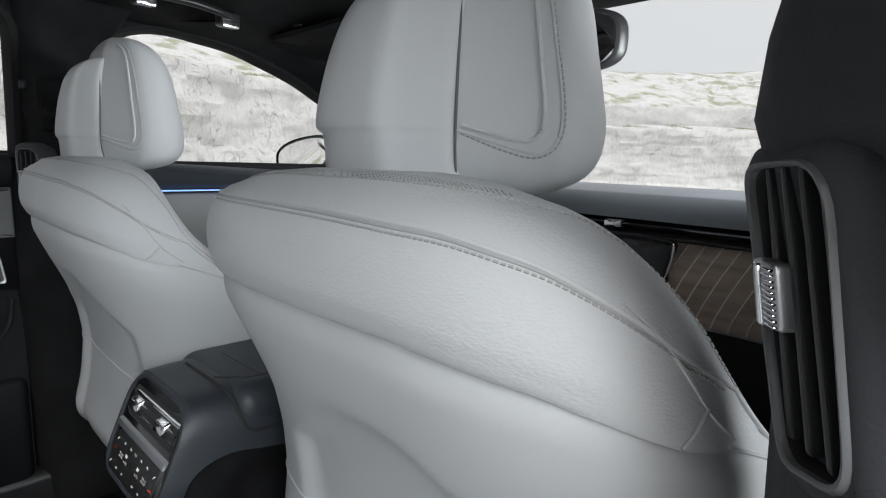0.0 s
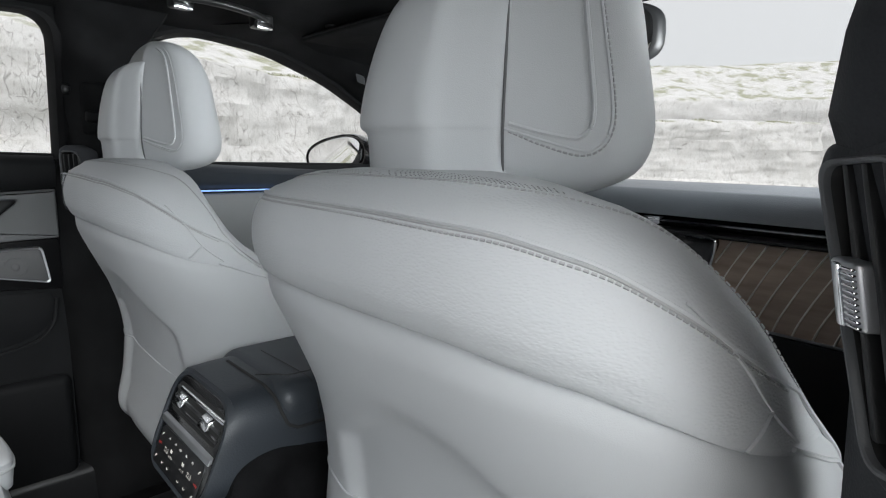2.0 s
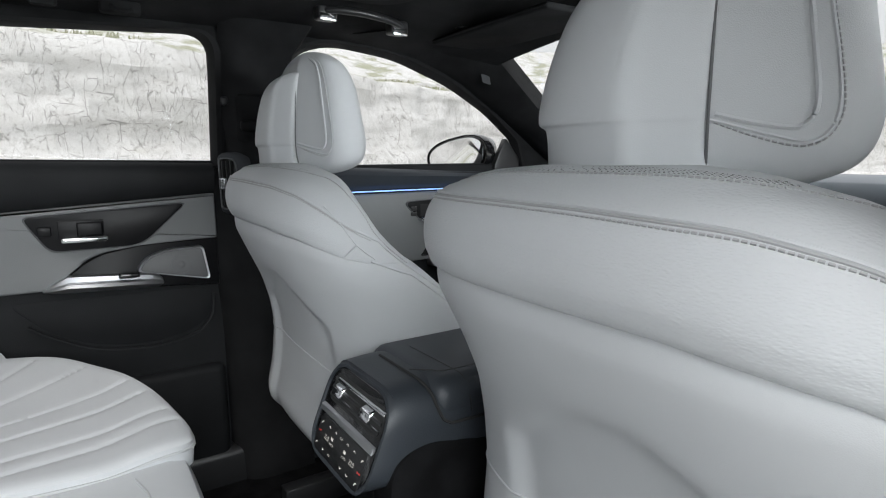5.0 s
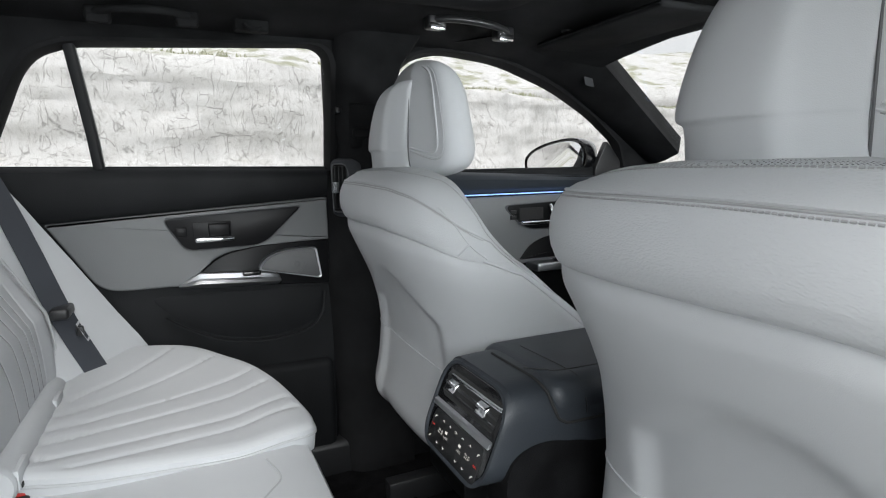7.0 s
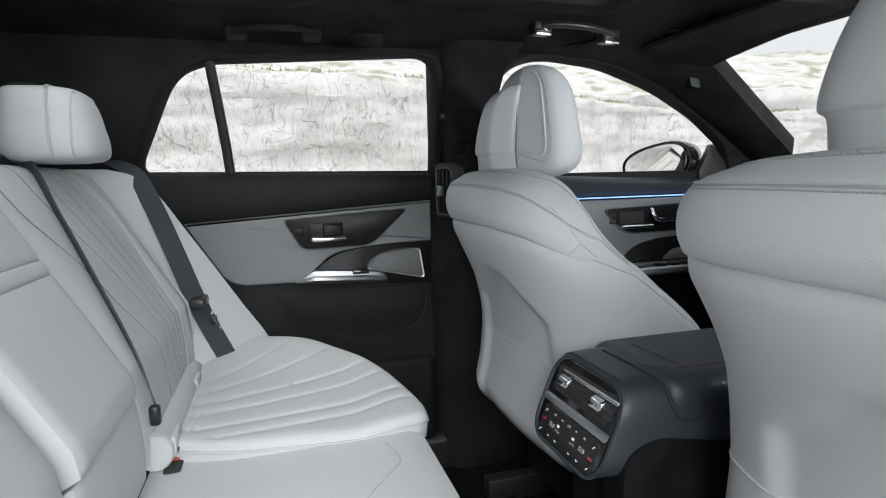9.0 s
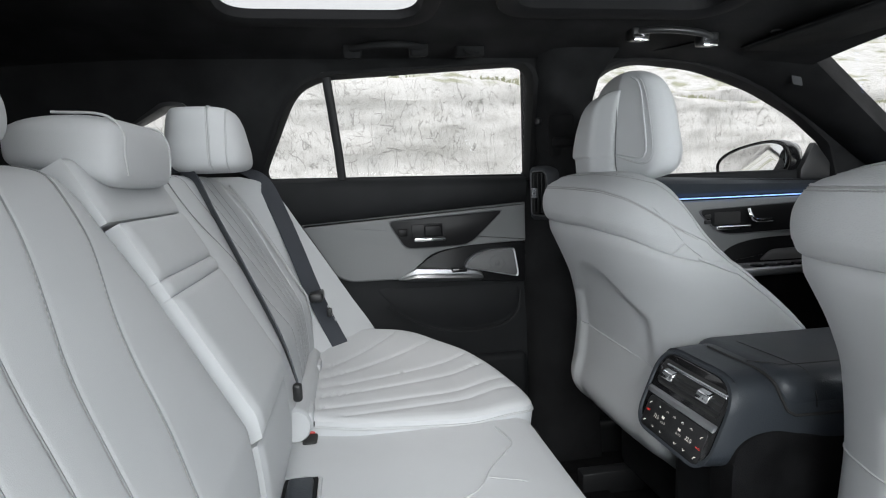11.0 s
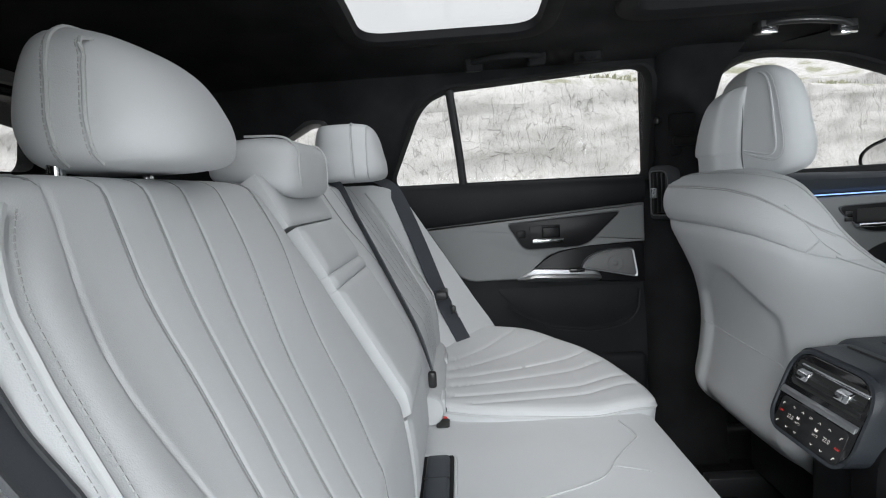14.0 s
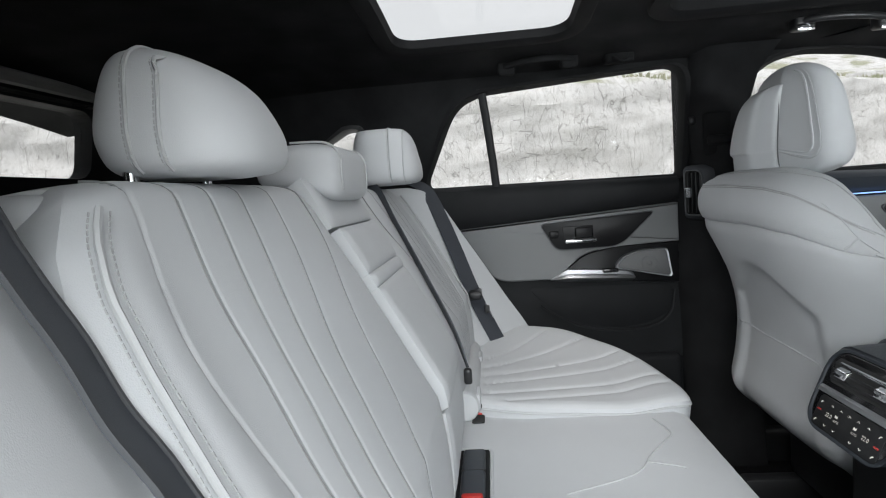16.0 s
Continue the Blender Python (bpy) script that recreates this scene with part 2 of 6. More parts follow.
def rock_material():
    """Pale quarried limestone: fine stains, thin upright and level cracks, grass on flat ground."""
    mat = bpy.data.materials.new("limestone")
    mat.use_nodes = True
    nd, ln = mat.node_tree.nodes, mat.node_tree.links
    bs = nd["Principled BSDF"]
    bs.inputs["Roughness"].default_value = 0.95
    bs.inputs["Specular IOR Level"].default_value = 0.2
    tc = nd.new("ShaderNodeTexCoord")

    def scaled(sx_, sy_, sz_):
        mp = nd.new("ShaderNodeMapping")
        mp.inputs["Scale"].default_value = (sx_, sy_, sz_)
        ln.new(tc.outputs["Object"], mp.inputs["Vector"])
        return mp.outputs[0]

    def clouds(vec, scale, detail, rough):
        n = nd.new("ShaderNodeTexNoise")
        n.inputs["Scale"].default_value, n.inputs["Detail"].default_value, n.inputs["Roughness"].default_value = scale, detail, rough
        ln.new(vec, n.inputs["Vector"])
        return n

    def span(value, a, b, c, d):
        r = nd.new("ShaderNodeMapRange")
        for key, q in zip(("From Min", "From Max", "To Min", "To Max"), (a, b, c, d)):
            r.inputs[key].default_value = q
        ln.new(value, r.inputs["Value"])
        return r.outputs["Result"]

    def maths(op, a, b):
        m = nd.new("ShaderNodeMath")
        m.operation = op
        ln.new(a, m.inputs[0])
        ln.new(b, m.inputs[1])
        return m.outputs[0]

    n1 = clouds(scaled(1, 1, 1.6), 1.8, 12, 0.78)
    ramp = nd.new("ShaderNodeValToRGB")
    el = ramp.color_ramp.elements
    el[0].position, el[0].color = 0.30, (0.50, 0.494, 0.484, 1)
    el[1].position, el[1].color = 0.56, (0.725, 0.723, 0.72, 1)
    e = el.new(0.42)
    e.color = (0.665, 0.659, 0.652, 1)
    ln.new(n1.outputs["Fac"], ramp.inputs["Fac"])

    bend = clouds(scaled(1, 1, 1), 2.2, 2, 0.5)
    warp = nd.new("ShaderNodeVectorMath")
    warp.operation = "MULTIPLY_ADD"
    ln.new(bend.outputs["Color"], warp.inputs[0])
    warp.inputs[1].default_value = (0.12, 0.12, 0.12)
    ln.new(tc.outputs["Object"], warp.inputs[2])

    def cracks(sx_, sy_, sz_, wide, seed, lo, hi):
        """Thin broken lines between cells, kept only where a slow pattern lets them through."""
        mp = nd.new("ShaderNodeMapping")
        mp.inputs["Scale"].default_value = (sx_, sy_, sz_)
        ln.new(warp.outputs[0], mp.inputs["Vector"])
        vo = nd.new("ShaderNodeTexVoronoi")
        vo.feature = "DISTANCE_TO_EDGE"
        vo.inputs["Scale"].default_value = 1.0
        ln.new(mp.outputs[0], vo.inputs["Vector"])
        mask = span(clouds(scaled(seed, seed, seed * 1.3), 1.0, 6, 0.75).outputs["Fac"], lo, hi, 0.0, 1.0)
        return maths("MULTIPLY", span(vo.outputs["Distance"], wide, wide * 0.25, 0.0, 1.0), mask)

    up = cracks(3.0, 3.0, 0.40, 0.032, 2.6, 0.47, 0.56)
    level = cracks(0.7, 0.7, 3.6, 0.034, 2.2, 0.53, 0.60)
    small = cracks(7.0, 7.0, 2.6, 0.050, 3.4, 0.47, 0.57)
    fine = span(clouds(scaled(1, 1, 0.8), 9.0, 8, 0.82).outputs["Fac"], 0.47, 0.34, 0.0, 0.7)
    dark = maths("MAXIMUM", maths("MAXIMUM", maths("MAXIMUM", up, level), small), fine)
    mixd = nd.new("ShaderNodeMix")
    mixd.data_type = "RGBA"
    mixd.inputs["B"].default_value = (0.17, 0.165, 0.155, 1)
    ln.new(span(dark, 0.0, 1.0, 0.0, 0.62), mixd.inputs["Factor"])
    ln.new(ramp.outputs["Color"], mixd.inputs["A"])
    ge = nd.new("ShaderNodeNewGeometry")
    sx = nd.new("ShaderNodeSeparateXYZ")
    ln.new(ge.outputs["Normal"], sx.inputs[0])
    patch = span(clouds(scaled(1, 1, 1), 0.9, 4, 0.6).outputs["Fac"], 0.50, 0.62, 0.0, 0.8)
    mix = nd.new("ShaderNodeMix")
    mix.data_type = "RGBA"
    ln.new(maths("MULTIPLY", span(sx.outputs["Z"], 0.55, 0.85, 0.0, 1.0), patch), mix.inputs["Factor"])
    ln.new(mixd.outputs["Result"], mix.inputs["A"])
    mix.inputs["B"].default_value = (0.30, 0.31, 0.20, 1)
    ln.new(mix.outputs["Result"], bs.inputs["Base Color"])
    bp = nd.new("ShaderNodeBump")
    bp.inputs["Strength"].default_value, bp.inputs["Distance"].default_value = 0.5, 0.06
    ln.new(n1.outputs["Fac"], bp.inputs["Height"])
    ln.new(bp.outputs["Normal"], bs.inputs["Normal"])
    return mat


ROCK = rock_material()

# ---------------------------------------------------------------- the quarry outside
GROUND_Z = -0.35


def fbm(x, y, z, octaves=5):
    return noise.fractal(Vector((x, y, z)), 1.0, 2.0, octaves)


def build_ground():
    bm = bmesh.new()
    ring = [0, 4, 8, 14, 24, 40, 80, 200, 700]
    rows = []
    for r in ring:
        row = []
        for k in range(48):
            a = 2 * math.pi * k / 48
            x, y = r * math.cos(a), r * math.sin(a)
            row.append(bm.verts.new((x, y, GROUND_Z + (0.05 * fbm(x * 0.5, y * 0.5, 0) if r < 50 else 0) + (0 if r < 100 else r * 0.004))))
        rows.append(row)
    for a, b in zip(rows, rows[1:]):
        for i in range(48):
            bm.faces.new((a[i], a[(i + 1) % 48], b[(i + 1) % 48], b[i]))
    bmesh.ops.remove_doubles(bm, verts=bm.verts, dist=1e-4)
    return structure("ground", bm, ROCK, "pale dusty limestone quarry floor", "ground")


build_ground()


RIM = []


def cliff(name, line, tops, profile, label, seed, rough=1.0, nu=260):
    """A quarry face along a plan line. profile: (share of height, metres back); tops: height of the face along the line."""
    pts = spline([(x, y, 0) for x, y in line], 24)
    s = np.cumsum([0] + [(b - a).length for a, b in zip(pts, pts[1:])])
    ls = np.linspace(0, 1, len(tops))
    prof = []
    for (h0, b0), (h1, b1) in zip(profile, profile[1:]):
        m = max(2, int(40 * (abs(h1 - h0) + 0.12 * abs(b1 - b0) ** 0.5)))
        prof += [(h0 + (h1 - h0) * k / m, b0 + (b1 - b0) * k / m) for k in range(m)]
    prof.append(profile[-1])

    def at(u, v):
        d = u * s[-1]
        x, y = (float(np.interp(d, s, [p[k] for p in pts])) for k in (0, 1))
        e = 0.5
        x2, y2 = (float(np.interp(min(d + e, s[-1]), s, [p[k] for p in pts])) for k in (0, 1))
        x1, y1 = (float(np.interp(max(d - e, 0), s, [p[k] for p in pts])) for k in (0, 1))
        t = Vector((x2 - x1, y2 - y1, 0)).normalized()
        n = Vector((t.y, -t.x, 0))
        k = v * (len(prof) - 1)
        i = min(int(k), len(prof) - 2)
        h, back = (prof[i][q] + (prof[i + 1][q] - prof[i][q]) * (k - i) for q in (0, 1))
        top = float(np.interp(u, ls, tops))
        z = GROUND_Z - 0.2 + h * (top - GROUND_Z)
        z += 0.12 * fbm(d * 0.5 + seed, back * 0.4, 3.1) * (1 if back > 0.6 else 0.2)
        bed = 0.05 * (math.floor(z * 1.9 + 0.5 * fbm(d * 0.25, z * 0.4, seed)) % 2)
        joint = 0.30 * abs(fbm(d * 0.7, z * 0.15, seed + 5))
        off = rough * (bed + joint + 0.35 * fbm(d * 0.35, z * 0.5, seed) + 0.12 * fbm(d * 2.1, z * 1.7, seed + 9)) * (1 if back < 1.5 else 0.3)
        p = Vector((x, y, z)) - n * back + n * off
        return p

    edge = [i for i, q in enumerate(prof) if q[0] >= 0.99][0] / (len(prof) - 1)
    RIM.append([at(u, edge + dv) for u in np.linspace(0.02, 0.98, 400) for dv in (0.0, 0.03, 0.08)])
    return structure(name, grid(at, nu, len(prof)), ROCK, label, "cliff")


cliff("backdrop", [(-7, -34), (-10.5, -20), (-11.5, -8), (-11.5, 0), (-12.5, 6), (-15, 13), (-15, 24), (-8, 36)],
      [4.4, 4.5, 4.2, 3.55, 3.2, 3.2, 3.2, 3.4],
      [(0, 0), (0.97, 0.5), (1.0, 0.9), (1.06, 4.0)], "pale cracked limestone quarry face with tufts of grass on top", 2.0)
cliff("backdrop", [(-20, -10), (-21, 4), (-20, 18), (-12, 38), (6, 46), (28, 42), (48, 22)],
      [7.0, 7.3, 7.8, 8.8, 10.4, 11.2, 11.6],
      [(0, 0), (0.62, 0.8), (0.66, 2.0), (0.95, 7.0), (1.0, 8.5), (1.02, 16.0)], "far pale quarry terrace with thin grass lines", 11.0)
cliff("backdrop", [(2, -40), (12, -30), (30, -16), (44, 6)], [3.0, 3.4, 3.6, 3.6],
      [(0, 0), (0.5, 3.0), (0.9, 8.0), (1.0, 16.0)], "low grassy quarry bank behind the car", 23.0, 0.5, 120)
cliff("backdrop", [(-7, -34), (-2, -26), (4, -26), (10, -30)], [2.6, 2.3, 2.3, 2.6],
      [(0, 0), (0.35, 2.0), (0.8, 6.0), (1.0, 12.0)], "low grassy quarry bank behind the car", 31.0, 0.6, 120)

GRASS = material("dry_grass", (0.44, 0.44, 0.33), 0.9, stain=0.2, sscale=1.5, color2=(0.30, 0.32, 0.20))


def grass_tufts(points, seed, tall):
    """Bent blades in clumps along the rim of a quarry face."""
    rnd = random.Random(seed)
    bm = bmesh.new()
    for p in points:
        if fbm(p.x * 0.45, p.y * 0.45, seed) < 0.22:
            continue
        for _ in range(rnd.randint(6, 12)):
            q = p + Vector((rnd.uniform(-0.2, 0.2), rnd.uniform(-0.2, 0.2), -0.03))
            h, a = tall * rnd.uniform(0.5, 1.3), rnd.uniform(0, 6.28)
            w = Vector((math.cos(a), math.sin(a), 0)) * rnd.uniform(0.015, 0.035)
            lean = Vector((rnd.uniform(-1, 1), rnd.uniform(-1, 1), 0)) * h * 0.5
            b0, b1, b2, b3, tip = (bm.verts.new(v) for v in (q - w, q + w, q + w * 0.7 + lean * 0.35 + Vector((0, 0, h * 0.6)), q - w * 0.7 + lean * 0.35 + Vector((0, 0, h * 0.6)), q + lean + Vector((0, 0, h))))
            bm.faces.new((b0, b1, b2, b3))
            bm.faces.new((b3, b2, tip))
    ob = part("grass", bm, GRASS, None, "", False)
    return tagged(ob, "dry green grass tufts along the quarry rim", "grass", kind="stuff")


grass_tufts(RIM[0], 3, 0.11)
grass_tufts(RIM[1], 4, 0.12)

# ---------------------------------------------------------------- the car body
def side_x(z):
    """Inner face of the left side of the body."""
    return -0.76 + 0.30 * max(0.0, z - 0.86)


def on_left(y, z):
    return (side_x(z), y, z)


def on_right(y, z):
    return (-side_x(z), y, z)


REAR_WIN = rounded([(-0.714, 0.862), (-0.612, 1.080), (-0.535, 1.110), (-0.012, 1.138), (-0.006, 0.849)], [0.045, 0.06, 0.03, 0.055, 0.008], 6)
FRONT_WIN = rounded([(0.075, 0.843), (0.125, 1.03), (0.17, 1.112), (0.255, 1.144), (0.455, 1.128), (0.63, 1.073), (0.79, 0.996), (0.915, 0.914), (0.96, 0.810)],
                    [0.01, 0.03, 0.04, 0.06, 0.06, 0.06, 0.04, 0.02, 0.005], 4)
CARGO_WIN = rounded([(-1.04, 0.975), (-0.91, 1.045), (-0.875, 1.045), (-0.875, 0.975)], 0.015, 5)
SIDE = [(-1.75, 0.80), (-1.62, 1.15), (-1.2, 1.19), (0.26, 1.19), (0.32, 1.172), (0.51, 1.142), (0.68, 1.087), (0.85, 0.997), (1.06, 0.87), (1.12, 0.80)]

structure("wall_left", holed(SIDE, [REAR_WIN, FRONT_WIN, CARGO_WIN], on_left, (-0.02, 0, 0)), SUEDE, "black cloth-trimmed window surround of the car's left side", "car body", False)
# the right side has the open doorway behind its centre pillar
RSIDE = [(0.20, 0.80), (0.20, 1.15), (0.30, 1.155), (0.50, 1.13), (0.67, 1.075), (0.84, 0.985), (1.06, 0.86), (1.12, 0.80)]
structure("wall_right", holed(RSIDE, [[(max(0.235, y), z) for y, z in FRONT_WIN if y > 0.14]], on_right, (0.07, 0, 0)), SUEDE,
          "black cloth-trimmed window surround of the car's right side", "car body", False)
RREAR = [(-1.75, 0.80), (-1.62, 1.15), (-1.2, 1.19), (-0.60, 1.19), (-0.66, 0.98), (-0.72, 0.88), (-0.82, 0.80)]
structure("wall_right", holed(RREAR, [[(-0.99 - 0.4 * a, 0.92 + 0.13 * b) for a, b in ((0, 0), (1, 0), (0.75, 1), (-0.1, 1))]], on_right, (0.07, 0, 0)), SUEDE,
          "black cloth-trimmed right rear body pillar", "car body", False)
structure("trim", plate([(-1.0, 1.128), (0.30, 1.148), (0.30, 1.175), (-1.0, 1.165)], lambda a, b, c: (0.69 + c, a, b), 0.06), SUEDE, "black roof rail over the open doorway", "car body")


def window_seal(outline, to, inset=0.007):
    """Rubber frame round a window opening, proud of the trim."""
    c = Vector((sum(p[0] for p in outline) / len(outline), sum(p[1] for p in outline) / len(outline)))
    loops = []
    for off, dx in ((0.004, 0.010), (0.016, 0.008), (0.017, -0.004), (-inset, -0.022), (-inset, -0.008), (0.004, 0.010)):
        lp = []
        for p in outline:
            d = (Vector(p[:2]) - c).normalized()
            q = Vector(p[:2]) + d * off
            v = Vector(to(q.x, q.y))
            v.x += dx if v.x < 0 else -dx
            lp.append(v)
        loops.append(lp)
    return loft(loops, caps=False)


structure("trim", window_seal(REAR_WIN, on_left), RUBBER, "black rubber seal round the rear door window", "window seal")
structure("trim", window_seal(FRONT_WIN, on_left), RUBBER, "black rubber seal round the front door window", "window seal")
structure("trim", window_seal(CARGO_WIN, on_left), PLASTIC, "black rubber seal round the cargo window", "window seal")


def pane(name, outline, to, dx, label):
    bm = bmesh.new()
    bm.faces.new([bm.verts.new(Vector(to(p[0], p[1])) + Vector((dx, 0, 0))) for p in outline])
    thicken(bm, (-0.004, 0, 0))
    ob = structure(name, bm, GLASS, label, "window", False)
    ob.visible_shadow = False
    return ob


pane("window_1", REAR_WIN, on_left, -0.014, "clear rear door window glass")
pane("window_2", FRONT_WIN, on_left, -0.014, "clear front door window glass")
pane("window_3", CARGO_WIN, on_left, -0.014, "clear cargo side window glass")
# bar between the rear door glass and its quarter light
structure("trim", loft([[(side_x(z) + dx, y + a, z) for dx, a in ((-0.020, -0.011), (0.0, -0.011), (0.004, -0.006), (0.004, 0.006), (0.0, 0.011), (-0.020, 0.011))]
                        for y, z in ((-0.507, 0.845), (-0.513, 0.93), (-0.523, 1.03), (-0.533, 1.12))]), PLASTIC, "black upright bar in the rear door window", "window bar")

# roof lining with the sunroof opening
def roof_z(x, y):
    z = 1.205 - 0.030 * (abs(x) / 0.5) ** 2
    if y > 0.15:
        z -= 0.055 * ((y - 0.15) / 0.6) ** 2
    if y < -0.9:
        z -= 0.05 * ((-0.9 - y) / 0.8) ** 1.5
    return z


SR = (-0.455, 0.455, -0.725, -0.325)
FR = (-0.40, 0.40, -0.165, 0.30)


def build_roof():
    xs = sorted(set(list(np.linspace(-0.70, 0.70, 29)) + [SR[0], SR[1], FR[0], FR[1]]))
    ys = sorted(set(list(np.linspace(-1.72, 0.72, 40)) + [SR[2], SR[3], FR[2], FR[3]]))
    bm = bmesh.new()
    vs = {}

    def vert(x, y):
        if (x, y) not in vs:
            vs[x, y] = bm.verts.new((x, y, roof_z(x, y)))
        return vs[x, y]
    for x0, x1 in zip(xs, xs[1:]):
        for y0, y1 in zip(ys, ys[1:]):
            cx, cy = (x0 + x1) / 2, (y0 + y1) / 2
            if any(o[0] < cx < o[1] and o[2] < cy < o[3] for o in (SR, FR)):
                continue
            bm.faces.new((vert(x0, y0), vert(x1, y0), vert(x1, y1), vert(x0, y1)))
    thicken(bm, (0, 0, 0.012))
    return structure("ceiling", bm, SUEDE, "black cloth headlining with sunroof openings", "headlining")


build_roof()


def ring_frame(rect, r, rows):
    """A rounded rectangular frame in the roof; rows of (inset, height)."""
    loops = []
    for inset, dz in rows:
        x0, x1, y0, y1 = rect[0] + inset, rect[1] - inset, rect[2] + inset, rect[3] - inset
        lp = rounded([(x0, y0), (x1, y0), (x1, y1), (x0, y1)], max(0.004, r - inset), 8)
        fine = []
        for i in range(len(lp)):
            a, b = Vector(lp[i]), Vector(lp[(i + 1) % len(lp)])
            m = max(1, int((b - a).length / 0.06))
            fine += [a + (b - a) * k / m for k in range(m)]
        loops.append(fine)
    n = min(len(q) for q in loops)
    out = []
    for (inset, dz), lp in zip(rows, loops):
        step = [lp[int(i * len(lp) / n)] for i in range(n)]
        out.append([(p.x, p.y, roof_z(p.x, p.y) + dz) for p in step])
    return loft(out, caps=False)


structure("trim", ring_frame((SR[0] - 0.03, SR[1] + 0.03, SR[2] - 0.03, SR[3] + 0.03), 0.10, [(0.0, 0.003), (0.005, -0.005), (0.022, -0.006), (0.036, 0.0), (0.040, 0.012), (0.042, 0.016)]), RUBBER,
          "black moulded frame of the glass sunroof", "sunroof frame")
structure("trim", ring_frame((FR[0] - 0.03, FR[1] + 0.03, FR[2] - 0.03, FR[3] + 0.03), 0.11, [(0.0, 0.004), (0.006, -0.006), (0.03, -0.008), (0.045, 0.0), (0.05, 0.05)]), RUBBER,
          "black moulded frame of the front sunroof", "sunroof frame")
g = bmesh.new()
bmesh.ops.create_grid(g, x_segments=12, y_segments=4, size=0.5)
for v in g.verts:
    v.co = Vector((v.co.x * 1.02, -0.525 + v.co.y * 0.48, roof_z(v.co.x * 1.02, -0.5) + 0.016))
thicken(g, (0, 0, 0.005))
structure("window_4", g, GLASS, "clear glass sunroof panel", "sunroof", False).visible_shadow = False
structure("trim", grid(lambda u, v: (-0.43 + 0.86 * u, -0.19 + 0.52 * v, roof_z(-0.43 + 0.86 * u, -0.19 + 0.52 * v) + 0.020), 12, 6), SUEDE, "closed black cloth sunshade of the front sunroof", "sunshade")
structure("trim", rbox((-0.75, -1.75, 1.235), (0.75, -0.80, 1.26), 0.01), DARK, "outer roof skin of the car", "roof skin")
structure("trim", rbox((-0.75, -0.27, 1.235), (0.75, 0.72, 1.26), 0.01), DARK, "outer roof skin of the car", "roof skin")

# windscreen pillar on the left and on the right, header and glass
def a_pillar(sgn):
    rows = []
    for t in np.linspace(0, 1, 14):
        ys = float(np.interp(t, [0, 0.2, 0.45, 0.7, 1], [0.26, 0.47, 0.66, 0.83, 1.08]))
        zs = float(np.interp(t, [0, 0.2, 0.45, 0.7, 1], [1.155, 1.132, 1.078, 0.990, 0.845]))
        yi = float(np.interp(t, [0, 0.25, 1], [0.42, 0.695, 1.03]))
        zi = float(np.interp(t, [0, 0.25, 1], [1.165, 1.146, 0.880]))
        xi = float(np.interp(t, [0, 0.25, 1], [0.50, 0.585, 0.60]))
        xo = -side_x(zs)
        a, b = Vector((sgn * xo, ys, zs)), Vector((sgn * xi, yi, zi))
        out = Vector((sgn * 0.05, 0.06, 0.05))
        m = (a + b) / 2 + Vector((-sgn * 0.012, -0.012, -0.004))
        q1, q2 = a.lerp(m, 0.55) + Vector((-sgn * 0.004, -0.006, 0)), b.lerp(m, 0.55) + Vector((-sgn * 0.004, -0.004, 0))
        rows.append([a, q1, m, q2, b, b + out, (a + b) / 2 + out * 1.4, a + out])
    return structure("wall_front", loft(rows), SUEDE, "black cloth-covered windscreen pillar", "car pillar")


a_pillar(-1)
a_pillar(1)
g = grid(lambda u, v: ((-0.62 + 1.24 * u), 0.72 + 0.40 * v + 0.05 * (1 - (2 * u - 1) ** 2), 1.165 - 0.34 * v - 0.015 * (2 * u - 1) ** 2), 16, 8)
thicken(g, (0, 0.003, 0.004))
structure("window_5", g, GLASS, "clear curved windscreen", "windscreen").visible_shadow = False
structure("trim", grid(lambda u, v: (-0.60 + 1.2 * u, 0.66 + 0.075 * v + 0.05 * (1 - (2 * u - 1) ** 2) * v, 1.150 - 0.004 * v + 0.012 * (1 - (2 * u - 1) ** 2)), 16, 2), SUEDE, "black cloth header above the windscreen", "header")

structure("wall_front", rbox((-0.80, 1.08, -0.02), (0.80, 1.14, 0.80), 0.01), CARPET, "black carpeted front bulkhead under the dashboard", "bulkhead")
structure("trim", rbox((-0.86, -0.85, -0.05), (-0.735, 1.12, 0.13), 0.02), PLASTIC, "black left door sill", "door sill")
# floor, sills, tailgate, cargo bay
structure("floor", rbox((-0.74, -0.75, -0.02), (0.80, 1.15, 0.04), 0.01), CARPET, "black carpeted car floor", "floor")
structure("trim", rbox((0.70, -0.75, -0.02), (0.84, 0.25, 0.13), 0.03), PLASTIC, "black door sill", "door sill")
structure("floor", rbox((-0.74, -1.8, 0.50), (0.74, -0.86, 0.54), 0.01), CARPET, "black carpeted cargo floor", "floor")
HATCH = [(-0.72, 0.45), (-0.72, 1.0), (-0.60, 1.165), (0.60, 1.165), (0.72, 1.0), (0.72, 0.45)]
HWIN = rounded([(-0.60, 0.962), (-0.52, 1.120), (0.52, 1.120), (0.60, 0.962)], 0.05, 6)


def on_hatch(x, z):
    return (x, -1.60 + 0.55 * (z - 0.95), z)


